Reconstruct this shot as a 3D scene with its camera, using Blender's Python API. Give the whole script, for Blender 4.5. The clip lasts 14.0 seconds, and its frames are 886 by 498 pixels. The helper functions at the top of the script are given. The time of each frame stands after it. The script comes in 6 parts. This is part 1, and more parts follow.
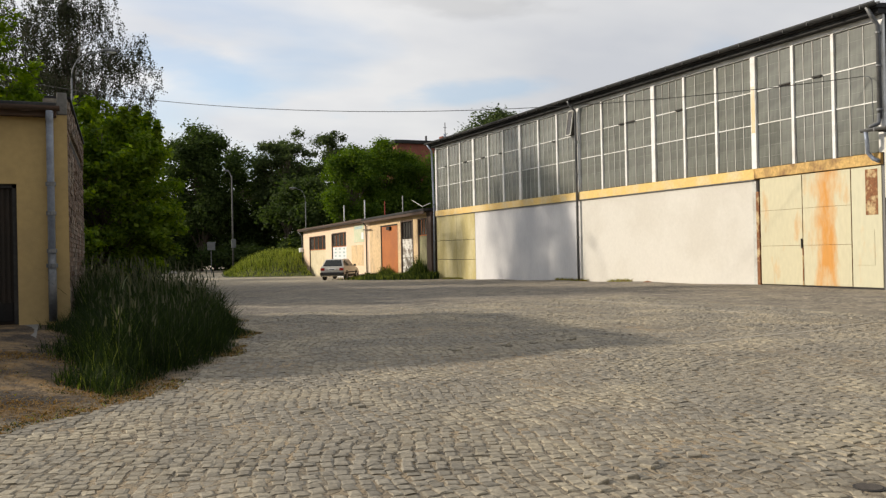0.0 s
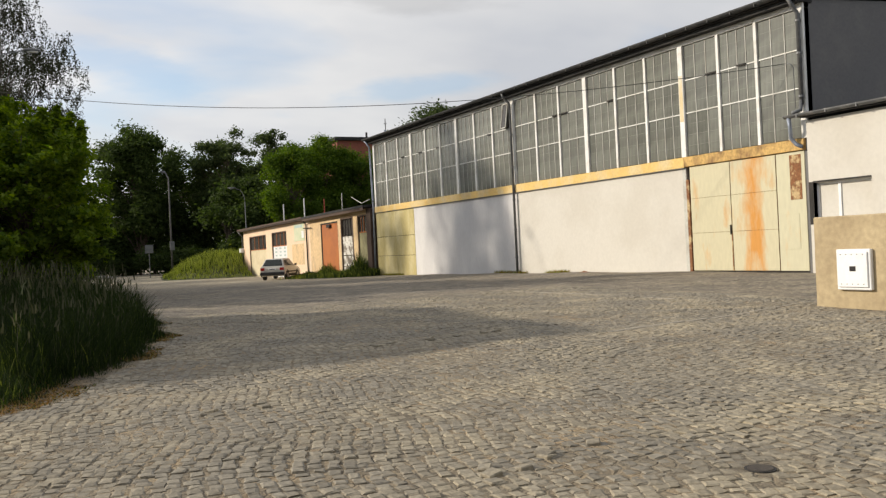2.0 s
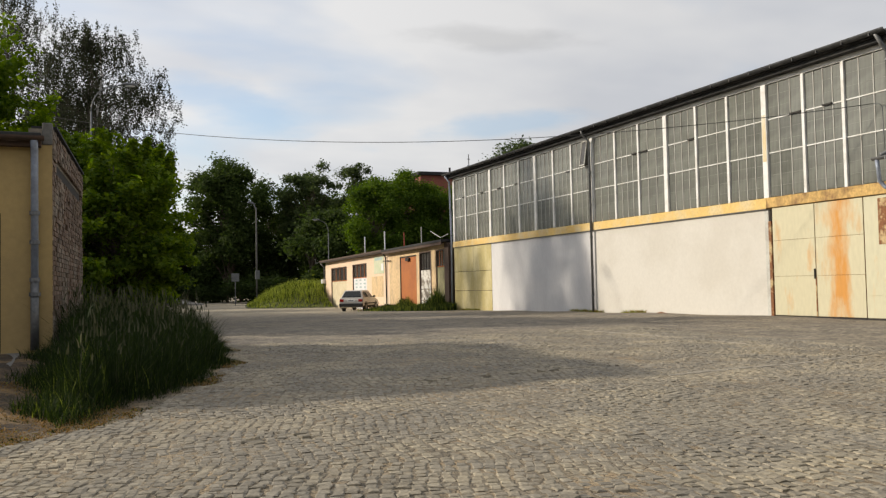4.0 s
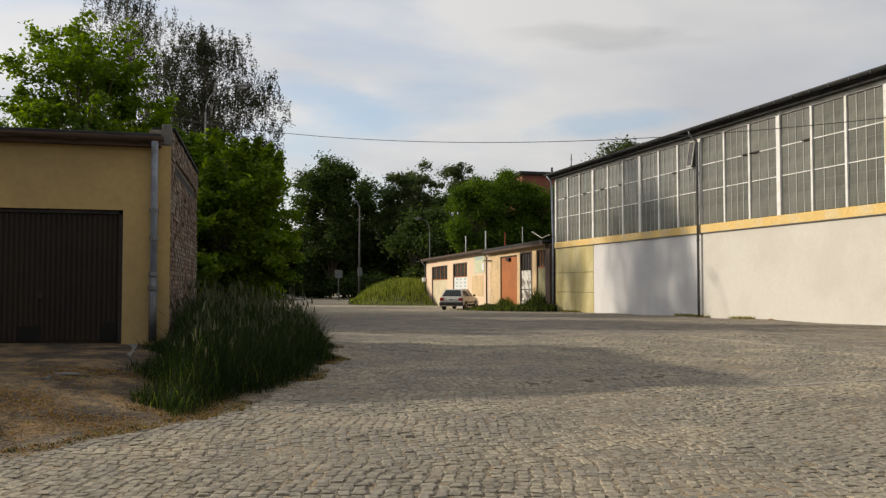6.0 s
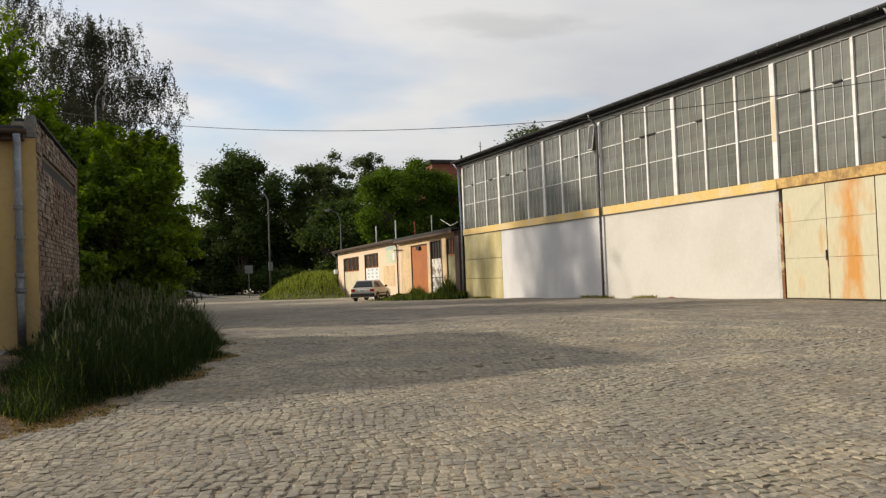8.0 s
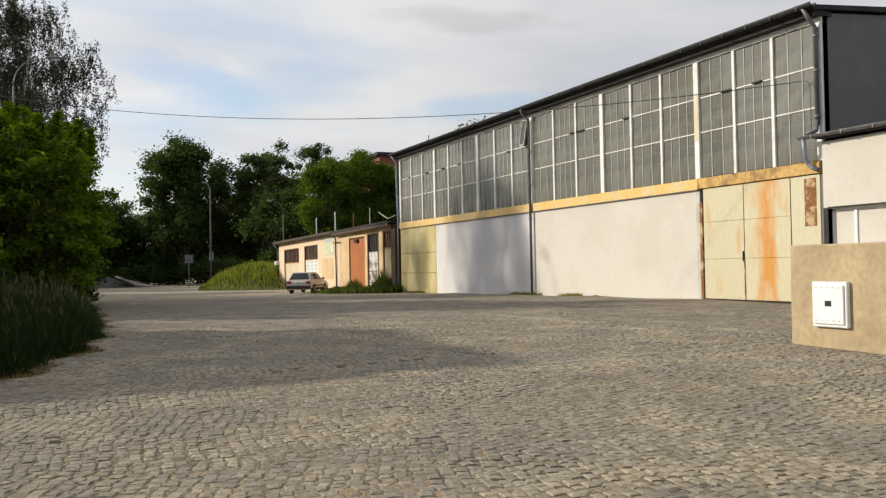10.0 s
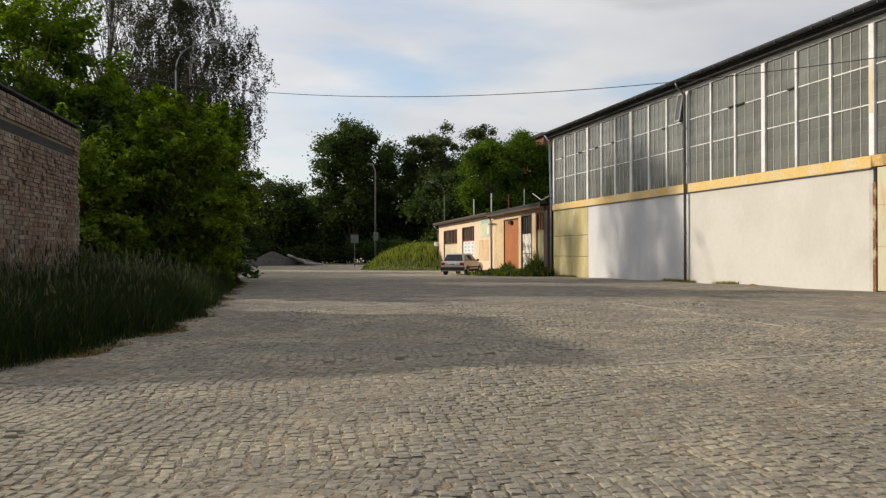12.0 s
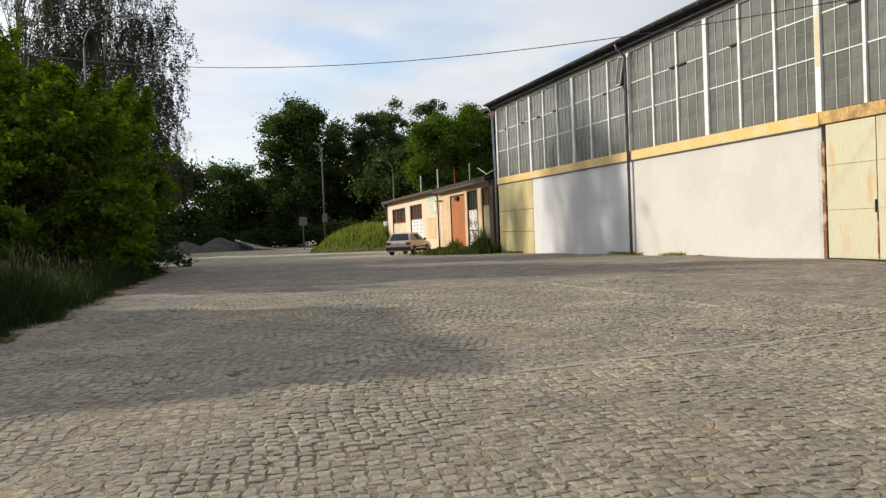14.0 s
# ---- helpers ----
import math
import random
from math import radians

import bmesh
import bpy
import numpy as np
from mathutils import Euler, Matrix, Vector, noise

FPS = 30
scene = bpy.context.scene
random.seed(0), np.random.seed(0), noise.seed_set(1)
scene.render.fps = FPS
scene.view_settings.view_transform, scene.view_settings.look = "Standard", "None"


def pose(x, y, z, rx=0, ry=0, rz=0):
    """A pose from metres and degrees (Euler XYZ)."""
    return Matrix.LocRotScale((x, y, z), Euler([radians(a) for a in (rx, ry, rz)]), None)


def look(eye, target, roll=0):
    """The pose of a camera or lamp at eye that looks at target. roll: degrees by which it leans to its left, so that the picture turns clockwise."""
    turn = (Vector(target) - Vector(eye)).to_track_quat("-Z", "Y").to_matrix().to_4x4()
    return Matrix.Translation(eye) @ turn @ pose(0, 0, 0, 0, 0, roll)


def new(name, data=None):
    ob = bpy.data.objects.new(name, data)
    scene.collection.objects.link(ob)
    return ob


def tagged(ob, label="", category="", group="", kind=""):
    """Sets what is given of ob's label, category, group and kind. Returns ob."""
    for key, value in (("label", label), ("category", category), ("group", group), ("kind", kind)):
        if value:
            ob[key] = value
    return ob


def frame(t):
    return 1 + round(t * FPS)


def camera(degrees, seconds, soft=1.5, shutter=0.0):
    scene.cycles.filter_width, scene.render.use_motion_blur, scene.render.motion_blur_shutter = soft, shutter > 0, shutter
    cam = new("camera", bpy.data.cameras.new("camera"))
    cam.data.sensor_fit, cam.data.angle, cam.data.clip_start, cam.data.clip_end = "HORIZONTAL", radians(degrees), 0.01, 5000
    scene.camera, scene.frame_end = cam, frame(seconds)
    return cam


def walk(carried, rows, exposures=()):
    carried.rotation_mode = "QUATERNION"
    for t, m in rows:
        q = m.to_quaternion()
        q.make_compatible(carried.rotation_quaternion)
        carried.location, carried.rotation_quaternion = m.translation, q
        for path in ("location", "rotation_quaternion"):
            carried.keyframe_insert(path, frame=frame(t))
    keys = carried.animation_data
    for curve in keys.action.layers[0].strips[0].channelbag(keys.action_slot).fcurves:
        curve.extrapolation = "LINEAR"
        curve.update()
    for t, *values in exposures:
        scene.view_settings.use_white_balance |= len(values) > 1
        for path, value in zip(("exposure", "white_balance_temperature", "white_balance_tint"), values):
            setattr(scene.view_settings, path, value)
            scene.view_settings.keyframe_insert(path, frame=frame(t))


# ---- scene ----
cam = camera(53.8, 14.0, soft=1.3)
PATH = [
    (0, (0.061, 2.476, 1.354), (0.868, 4.306, 1.362), -1.2),
    (0.5, (0.024, 2.435, 1.349), (0.813, 4.273, 1.383), -1.7),
    (1, (0.05, 2.37, 1.331), (0.813, 4.218, 1.371), -2.2),
    (1.5, (0.13, 2.262, 1.322), (0.895, 4.109, 1.361), -3.3),
    (2, (0.471, 2.478, 1.303), (1.387, 4.255, 1.298), -2.8),
    (2.1, (0.51, 2.523, 1.294), (1.458, 4.284, 1.281), -2.7),
    (2.2, (0.545, 2.56, 1.288), (1.521, 4.306, 1.272), -2.4),
    (4.3, (0.785, 2.33, 1.296), (1.505, 4.194, 1.384), -1.0),
    (4.5, (0.775, 2.335, 1.298), (1.484, 4.204, 1.383), -0.9),
    (5, (0.734, 2.361, 1.309), (1.35, 4.262, 1.381), -0.5),
    (5.5, (0.723, 2.371, 1.314), (1.292, 4.287, 1.386), -0.3),
    (6, (0.743, 2.35, 1.325), (1.271, 4.277, 1.408), -0.0),
    (6.5, (0.72, 2.353, 1.322), (1.115, 4.311, 1.409), -0.2),
    (7, (0.789, 2.339, 1.299), (1.126, 4.308, 1.38), -0.7),
    (7.5, (0.959, 2.333, 1.283), (1.46, 4.268, 1.351), -1.8),
    (8, (1.243, 2.506, 1.279), (1.953, 4.375, 1.336), -2.2),
    (8.2, (1.396, 2.613, 1.262), (2.269, 4.412, 1.305), -2.1),
    (10.3, (2.76, 2.60, 1.275), (3.521, 4.449, 1.312), -0.5),
    (10.5, (2.919, 2.667, 1.272), (3.596, 4.549, 1.309), -0.2),
    (11, (3.324, 2.885, 1.256), (3.921, 4.794, 1.26), 0.1),
    (11.5, (3.718, 3.093, 1.264), (4.311, 5.003, 1.266), -0.1),
    (12, (4.117, 3.331, 1.278), (4.543, 5.285, 1.281), -0.2),
    (12.5, (4.579, 3.79, 1.286), (5.176, 5.699, 1.288), 0.5),
    (13, (5.022, 4.176, 1.282), (5.709, 6.054, 1.247), -0.2),
    (13.5, (5.288, 4.668, 1.293), (5.779, 6.607, 1.244), -2.6),
    (14, (5.629, 5.077, 1.293), (6.137, 7.011, 1.244), -2.3),
]
walk(cam, [(t, look(eye, target, roll)) for t, eye, target, roll in PATH],
     [(0, 0.03, 6500, 10), (2.2, -0.02, 6500, 10), (4.5, -0.07, 6540, 10), (6.0, -0.18, 6600, 10), (7.2, -0.20, 6660, 10), (8.0, -0.05, 6580, 10),
      (10.5, -0.03, 6480, 10), (12.0, -0.12, 6420, 10), (13.0, -0.02, 6330, 10), (14.0, 0.06, 6230, 10)])

# ---- world, sun, exposure ----
SUN = Vector((-0.784, 0.461, 0.388)).normalized()
sun = new("sun", bpy.data.lights.new("sun", "SUN"))
sun.data.energy, sun.data.angle, sun.data.color = 4.25, radians(1.5), (1.0, 0.89, 0.73)
sun.matrix_world = look(SUN * 60, (0, 0, 0))

world = bpy.data.worlds.new("sky")
scene.world = world
world.use_nodes = True


def sky_nodes():
    nt = world.node_tree
    nd, ln = nt.nodes, nt.links
    nd.clear()
    out = nd.new("ShaderNodeOutputWorld")
    bg = nd.new("ShaderNodeBackground")
    sky = nd.new("ShaderNodeTexSky")
    sky.sky_type, sky.sun_disc = "NISHITA", False
    sky.sun_elevation, sky.sun_rotation = radians(23.1), radians(-59.5)
    co = nd.new("ShaderNodeTexCoord")
    sep = nd.new("ShaderNodeSeparateXYZ")
    ln.new(co.outputs["Generated"], sep.inputs[0])
    up = nd.new("ShaderNodeMath")
    up.operation, up.inputs[1].default_value = "ADD", 0.22
    ln.new(sep.outputs["Z"], up.inputs[0])
    flat = []
    for ax in ("X", "Y"):
        d = nd.new("ShaderNodeMath")
        d.operation = "DIVIDE"
        ln.new(sep.outputs[ax], d.inputs[0])
        ln.new(up.outputs[0], d.inputs[1])
        flat.append(d)
    com = nd.new("ShaderNodeCombineXYZ")
    ln.new(flat[0].outputs[0], com.inputs[0])
    ln.new(flat[1].outputs[0], com.inputs[1])
    mp = nd.new("ShaderNodeMapping")
    mp.inputs["Location"].default_value = (0.35, 0.1, 0.0)
    mp.inputs["Scale"].default_value = (0.9, 1.15, 1.0)
    ln.new(com.outputs[0], mp.inputs[0])
    n1 = nd.new("ShaderNodeTexNoise")
    n1.inputs["Scale"].default_value, n1.inputs["Detail"].default_value, n1.inputs["Roughness"].default_value = 1.05, 5, 0.45
    n1.inputs["Distortion"].default_value = 0.4
    ln.new(mp.outputs[0], n1.inputs["Vector"])
    r1 = nd.new("ShaderNodeValToRGB")
    r1.color_ramp.elements[0].position, r1.color_ramp.elements[0].color = 0.37, (0.4, 0.4, 0.4, 1)
    r1.color_ramp.elements[1].position, r1.color_ramp.elements[1].color = 0.5, (0.94, 0.94, 0.94, 1)
    ln.new(n1.outputs["Fac"], r1.inputs[0])
    n2 = nd.new("ShaderNodeTexNoise")
    n2.inputs["Scale"].default_value, n2.inputs["Detail"].default_value = 1.5, 4
    ln.new(mp.outputs[0], n2.inputs["Vector"])
    r2 = nd.new("ShaderNodeValToRGB")
    r2.color_ramp.elements[0].position, r2.color_ramp.elements[0].color = 0.33, (0.605, 0.615, 0.645, 1)
    r2.color_ramp.elements[1].position, r2.color_ramp.elements[1].color = 0.6, (0.77, 0.76, 0.75, 1)
    ln.new(n2.outputs["Fac"], r2.inputs[0])
    dim = nd.new("ShaderNodeMix")
    dim.data_type, dim.blend_type = "RGBA", "MULTIPLY"
    dim.inputs["Factor"].default_value = 1.0
    ln.new(sky.outputs[0], dim.inputs[6])
    dim.inputs[7].default_value = (0.165, 0.168, 0.175, 1)
    n3 = nd.new("ShaderNodeTexNoise")
    n3.inputs["Scale"].default_value, n3.inputs["Detail"].default_value, n3.inputs["Roughness"].default_value = 9.0, 5, 0.55
    sq = nd.new("ShaderNodeMapping")
    sq.inputs["Scale"].default_value = (1, 1, 3)
    ln.new(co.outputs["Generated"], sq.inputs[0])
    ln.new(sq.outputs[0], n3.inputs["Vector"])

    def math_node(op, a, b=None, c=None):
        m = nd.new("ShaderNodeMath")
        m.operation = op
        for i, q in enumerate((a, b, c)):
            if isinstance(q, (int, float)):
                m.inputs[i].default_value = q
            elif q is not None:
                ln.new(q, m.inputs[i])
        return m.outputs[0]

    def along(v):
        d = nd.new("ShaderNodeVectorMath")
        d.operation = "DOT_PRODUCT"
        ln.new(co.outputs["Generated"], d.inputs[0])
        d.inputs[1].default_value = v
        return d.outputs["Value"]

    def drift(az, el, wide, high, tilt, ragged=1.6):
        """A ragged long patch of sky round a bearing and height in degrees: 1 inside, 0 outside."""
        a, e, t = radians(az), radians(el), radians(tilt)
        c = Vector((math.sin(a) * math.cos(e), math.cos(a) * math.cos(e), math.sin(e)))
        r = Vector((math.cos(a), -math.sin(a), 0))
        u = r.cross(c)
        r, u = r * math.cos(t) + u * math.sin(t), u * math.cos(t) - r * math.sin(t)
        p = math_node("MULTIPLY", along(r), 1 / math.sin(radians(wide)))
        q = math_node("MULTIPLY", along(u), 1 / math.sin(radians(high)))
        d = math_node("SQRT", math_node("ADD", math_node("MULTIPLY", p, p), math_node("MULTIPLY", q, q)))
        d = math_node("ADD", d, math_node("MULTIPLY", math_node("SUBTRACT", n3.outputs["Fac"], 0.5), ragged))
        mr = nd.new("ShaderNodeMapRange")
        mr.interpolation_type = "SMOOTHSTEP"
        mr.inputs[1].default_value, mr.inputs[2].default_value, mr.inputs[3].default_value, mr.inputs[4].default_value = 0.3, 1.25, 1.0, 0.0
        ln.new(d, mr.inputs[0])
        return math_node("MULTIPLY", mr.outputs[0], math_node("GREATER_THAN", along(c), 0.0))

    gap = math_node("MAXIMUM", drift(9.0, 11.4, 6.0, 1.5, -14, 2.2), drift(26.5, 10.3, 5.0, 0.9, 4, 2.2))
    gap = math_node("MAXIMUM", gap, drift(-2.0, 24.0, 9.0, 2.5, -10))
    cover = math_node("MULTIPLY", r1.outputs[0], math_node("SUBTRACT", 1.0, math_node("MULTIPLY", gap, 0.55)))
    # clouds are brighter towards the sun, and one flat streak is grey
    side = nd.new("ShaderNodeMapRange")
    side.inputs[1].default_value, side.inputs[2].default_value, side.inputs[3].default_value, side.inputs[4].default_value = 0.1, 0.95, 1.0, 1.38
    ln.new(along(SUN), side.inputs[0])
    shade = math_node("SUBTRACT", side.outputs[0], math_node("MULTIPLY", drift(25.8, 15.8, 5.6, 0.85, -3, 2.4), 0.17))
    lit = nd.new("ShaderNodeVectorMath")
    lit.operation = "SCALE"
    ln.new(r2.outputs[0], lit.inputs[0])
    ln.new(shade, lit.inputs["Scale"])
    mix = nd.new("ShaderNodeMix")
    mix.data_type = "RGBA"
    ln.new(cover, mix.inputs["Factor"])
    ln.new(dim.outputs[2], mix.inputs[6])
    ln.new(lit.outputs[0], mix.inputs[7])
    ln.new(mix.outputs[2], bg.inputs["Color"])
    bg.inputs["Strength"].default_value = 1.0
    ln.new(bg.outputs[0], out.inputs[0])


sky_nodes()


# ---- materials ----
def material(name, base, second=None, rough=0.8, metal=0.0, coarse=1.2, fine=25.0, blend=(0.45, 0.62), vary=0.25, bump=0.3,
             bump_scale=60.0, stretch=(1, 1, 1), island=0.0, per_object=0.0, spec=0.4, dist=0.01):
    """A surface with large stains towards a second colour, fine grain and relief."""
    m = bpy.data.materials.new(name)
    m.use_nodes = True
    nt = m.node_tree
    nd, ln = nt.nodes, nt.links
    p = nd["Principled BSDF"]
    co = nd.new("ShaderNodeTexCoord")
    mp = nd.new("ShaderNodeMapping")
    mp.inputs["Scale"].default_value = stretch
    ln.new(co.outputs["Object"], mp.inputs[0])
    n1 = nd.new("ShaderNodeTexNoise")
    n1.inputs["Scale"].default_value, n1.inputs["Detail"].default_value, n1.inputs["Roughness"].default_value = coarse, 7, 0.6
    ln.new(mp.outputs[0], n1.inputs["Vector"])
    rp = nd.new("ShaderNodeValToRGB")
    rp.color_ramp.elements[0].position, rp.color_ramp.elements[1].position = blend
    rp.color_ramp.elements[0].color = (*base, 1)
    rp.color_ramp.elements[1].color = (*(second or [c * 0.8 for c in base]), 1)
    ln.new(n1.outputs["Fac"], rp.inputs[0])
    n2 = nd.new("ShaderNodeTexNoise")
    n2.inputs["Scale"].default_value, n2.inputs["Detail"].default_value = fine, 5
    ln.new(mp.outputs[0], n2.inputs["Vector"])
    mr = nd.new("ShaderNodeMapRange")
    mr.inputs[1].default_value, mr.inputs[2].default_value = 0.3, 0.7
    mr.inputs[3].default_value, mr.inputs[4].default_value = 1 - vary, 1 + vary
    ln.new(n2.outputs["Fac"], mr.inputs[0])
    val = mr.outputs[0]
    for amount, src in ((island, "geo"), (per_object, "obj")):
        if amount:
            s = nd.new("ShaderNodeNewGeometry") if src == "geo" else nd.new("ShaderNodeObjectInfo")
            r = nd.new("ShaderNodeMapRange")
            r.inputs[3].default_value, r.inputs[4].default_value = 1 - amount, 1 + amount
            ln.new(s.outputs["Random Per Island" if src == "geo" else "Random"], r.inputs[0])
            mu = nd.new("ShaderNodeMath")
            mu.operation = "MULTIPLY"
            ln.new(val, mu.inputs[0])
            ln.new(r.outputs[0], mu.inputs[1])
            val = mu.outputs[0]
    hsv = nd.new("ShaderNodeHueSaturation")
    ln.new(rp.outputs[0], hsv.inputs["Color"])
    ln.new(val, hsv.inputs["Value"])
    ln.new(hsv.outputs[0], p.inputs["Base Color"])
    p.inputs["Roughness"].default_value, p.inputs["Metallic"].default_value = rough, metal
    p.inputs["Specular IOR Level"].default_value = spec
    if bump:
        n3 = nd.new("ShaderNodeTexNoise")
        n3.inputs["Scale"].default_value, n3.inputs["Detail"].default_value = bump_scale, 6
        ln.new(mp.outputs[0], n3.inputs["Vector"])
        b = nd.new("ShaderNodeBump")
        b.inputs["Strength"].default_value, b.inputs["Distance"].default_value = bump, dist
        ln.new(n3.outputs["Fac"], b.inputs["Height"])
        ln.new(b.outputs[0], p.inputs["Normal"])
    return m


def leaf_material(name, base, second, glow=0.35):
    """Leaves: each one a slightly different green, letting some light through."""
    m = bpy.data.materials.new(name)
    m.use_nodes = True
    nd, ln = m.node_tree.nodes, m.node_tree.links
    p = nd["Principled BSDF"]
    geo = nd.new("ShaderNodeNewGeometry")
    rp = nd.new("ShaderNodeValToRGB")
    rp.color_ramp.elements[0].color, rp.color_ramp.elements[1].color = (*base, 1), (*second, 1)
    ln.new(geo.outputs["Random Per Island"], rp.inputs[0])
    ln.new(rp.outputs[0], p.inputs["Base Color"])
    p.inputs["Roughness"].default_value, p.inputs["Specular IOR Level"].default_value = 0.7, 0.15
    tr = nd.new("ShaderNodeBsdfTranslucent")
    hs = nd.new("ShaderNodeHueSaturation")
    hs.inputs["Saturation"].default_value, hs.inputs["Value"].default_value = 1.15, 1.5
    ln.new(rp.outputs[0], hs.inputs["Color"])
    ln.new(hs.outputs[0], tr.inputs["Color"])
    mx = nd.new("ShaderNodeMixShader")
    mx.inputs[0].default_value = glow
    ln.new(p.outputs[0], mx.inputs[1])
    ln.new(tr.outputs[0], mx.inputs[2])
    ln.new(mx.outputs[0], nd["Material Output"].inputs[0])
    return m


def glass_material(name, dust, clear, tint=(0.55, 0.6, 0.55), rough=0.12):
    """Old wired glass: partly clear, partly under dust, with a faint wire grid."""
    m = bpy.data.materials.new(name)
    m.use_nodes = True
    nd, ln = m.node_tree.nodes, m.node_tree.links
    p = nd["Principled BSDF"]
    p.inputs["Roughness"].default_value = rough
    co = nd.new("ShaderNodeTexCoord")
    n = nd.new("ShaderNodeTexNoise")
    n.inputs["Scale"].default_value, n.inputs["Detail"].default_value = 0.9, 6
    mp = nd.new("ShaderNodeMapping")
    mp.inputs["Scale"].default_value = (1, 0.7, 1.8)
    ln.new(co.outputs["Object"], mp.inputs[0])
    ln.new(mp.outputs[0], n.inputs["Vector"])
    info = nd.new("ShaderNodeObjectInfo")
    add = nd.new("ShaderNodeMath")
    add.operation = "MULTIPLY_ADD"
    add.inputs[1].default_value = 0.22
    ln.new(info.outputs["Random"], add.inputs[0])
    ln.new(n.outputs["Fac"], add.inputs[2])
    rp = nd.new("ShaderNodeValToRGB")
    rp.color_ramp.elements[0].position, rp.color_ramp.elements[1].position = 0.35, 0.85
    rp.color_ramp.elements[0].color = (*[c * 0.65 for c in dust], 1)
    rp.color_ramp.elements[1].color = (*[c * 1.35 for c in dust], 1)
    # rain has drawn the dust into upright streaks
    sm = nd.new("ShaderNodeMapping")
    sm.inputs["Scale"].default_value = (1, 7, 0.5)
    ln.new(co.outputs["Object"], sm.inputs[0])
    sn = nd.new("ShaderNodeTexNoise")
    sn.inputs["Scale"].default_value, sn.inputs["Detail"].default_value = 1.6, 5
    ln.new(sm.outputs[0], sn.inputs["Vector"])
    both = nd.new("ShaderNodeMath")
    both.operation = "MULTIPLY_ADD"
    both.inputs[1].default_value = 0.55
    ln.new(sn.outputs["Fac"], both.inputs[0])
    ln.new(add.outputs[0], both.inputs[2])
    less = nd.new("ShaderNodeMath")
    less.operation, less.inputs[1].default_value = "SUBTRACT", 0.27
    ln.new(both.outputs[0], less.inputs[0])
    ln.new(less.outputs[0], rp.inputs[0])
    ln.new(rp.outputs[0], p.inputs["Base Color"])
    bn = nd.new("ShaderNodeTexNoise")
    bn.inputs["Scale"].default_value = 5.0
    ln.new(co.outputs["Object"], bn.inputs["Vector"])
    b = nd.new("ShaderNodeBump")
    b.inputs["Strength"].default_value, b.inputs["Distance"].default_value = 0.12, 0.02
    ln.new(bn.outputs["Fac"], b.inputs["Height"])
    ln.new(b.outputs[0], p.inputs["Normal"])
    tr = nd.new("ShaderNodeBsdfTransparent")
    tr.inputs["Color"].default_value = (*tint, 1)
    mx = nd.new("ShaderNodeMixShader")
    mx.inputs[0].default_value = clear
    ln.new(p.outputs[0], mx.inputs[1])
    ln.new(tr.outputs[0], mx.inputs[2])
    ln.new(mx.outputs[0], nd["Material Output"].inputs[0])
    return m


M_SETT = material("granite_sett", (0.218, 0.195, 0.153), (0.308, 0.266, 0.190), rough=0.92, coarse=0.8, fine=34, vary=0.24, bump=0.7, bump_scale=55,
                  island=0.19, dist=0.007)
M_SETT1 = material("granite_sett_single", (0.218, 0.195, 0.153), (0.308, 0.266, 0.190), rough=0.92, coarse=0.8, fine=34, vary=0.24, bump=0.7,
                   bump_scale=55, per_object=0.19, dist=0.007)
M_WHITE = material("white_render", (0.585, 0.562, 0.51), (0.545, 0.518, 0.462), rough=0.9, coarse=0.5, fine=9, vary=0.035, bump=0.25, bump_scale=45)
M_GREYWHITE = material("blotchy_grey_render", (0.56, 0.553, 0.555), (0.63, 0.622, 0.615), rough=0.9, coarse=0.55, fine=8, vary=0.04, bump=0.25,
                       bump_scale=40, blend=(0.44, 0.68), stretch=(1, 1.3, 0.5))
M_YPANEL = material("faded_yellow_panel", (0.46, 0.385, 0.165), (0.53, 0.465, 0.255), rough=0.7, coarse=0.8, fine=10, vary=0.1, stretch=(1, 1.5, 0.5))
M_BAND = material("yellow_beam_paint", (0.66, 0.455, 0.155), (0.62, 0.49, 0.26), rough=0.7, coarse=1.2, fine=14, vary=0.12)
M_BANDRUST = material("rusty_beam_paint", (0.52, 0.34, 0.12), (0.24, 0.14, 0.06), rough=0.8, coarse=1.6, fine=14, vary=0.25)
M_STAIN = material("faint_rust_stain", (0.62, 0.50, 0.29), (0.66, 0.60, 0.48), rough=0.7, coarse=3, fine=14, vary=0.1, stretch=(1, 1, 0.3))
M_MULL = material("white_steel", (0.72, 0.72, 0.70), (0.58, 0.57, 0.53), rough=0.55, coarse=1.5, fine=20, vary=0.06, bump=0.1)
M_GREYMULL = material("grey_steel_bar", (0.50, 0.50, 0.46), (0.40, 0.38, 0.34), rough=0.6, coarse=2, fine=20, vary=0.1, bump=0.1)
M_GLASSBAR = material("dull_glazing_bar", (0.25, 0.25, 0.225), (0.20, 0.20, 0.18), rough=0.7, coarse=2, fine=20, vary=0.1, bump=0)
M_GLASS = glass_material("wired_glass", (0.185, 0.190, 0.168), 0.2)
M_CARGLASS = glass_material("car_glass", (0.02, 0.022, 0.022), 0.25, rough=0.04)
M_WINGLASS = glass_material("window_glass", (0.10, 0.10, 0.09), 0.3, rough=0.06)
M_DARKGLASS = glass_material("dirty_dark_glass", (0.06, 0.055, 0.05), 0.1, rough=0.25)
M_FASCIA = material("dark_roof_felt", (0.018, 0.018, 0.019), (0.035, 0.034, 0.033), rough=0.85, coarse=2, fine=25)
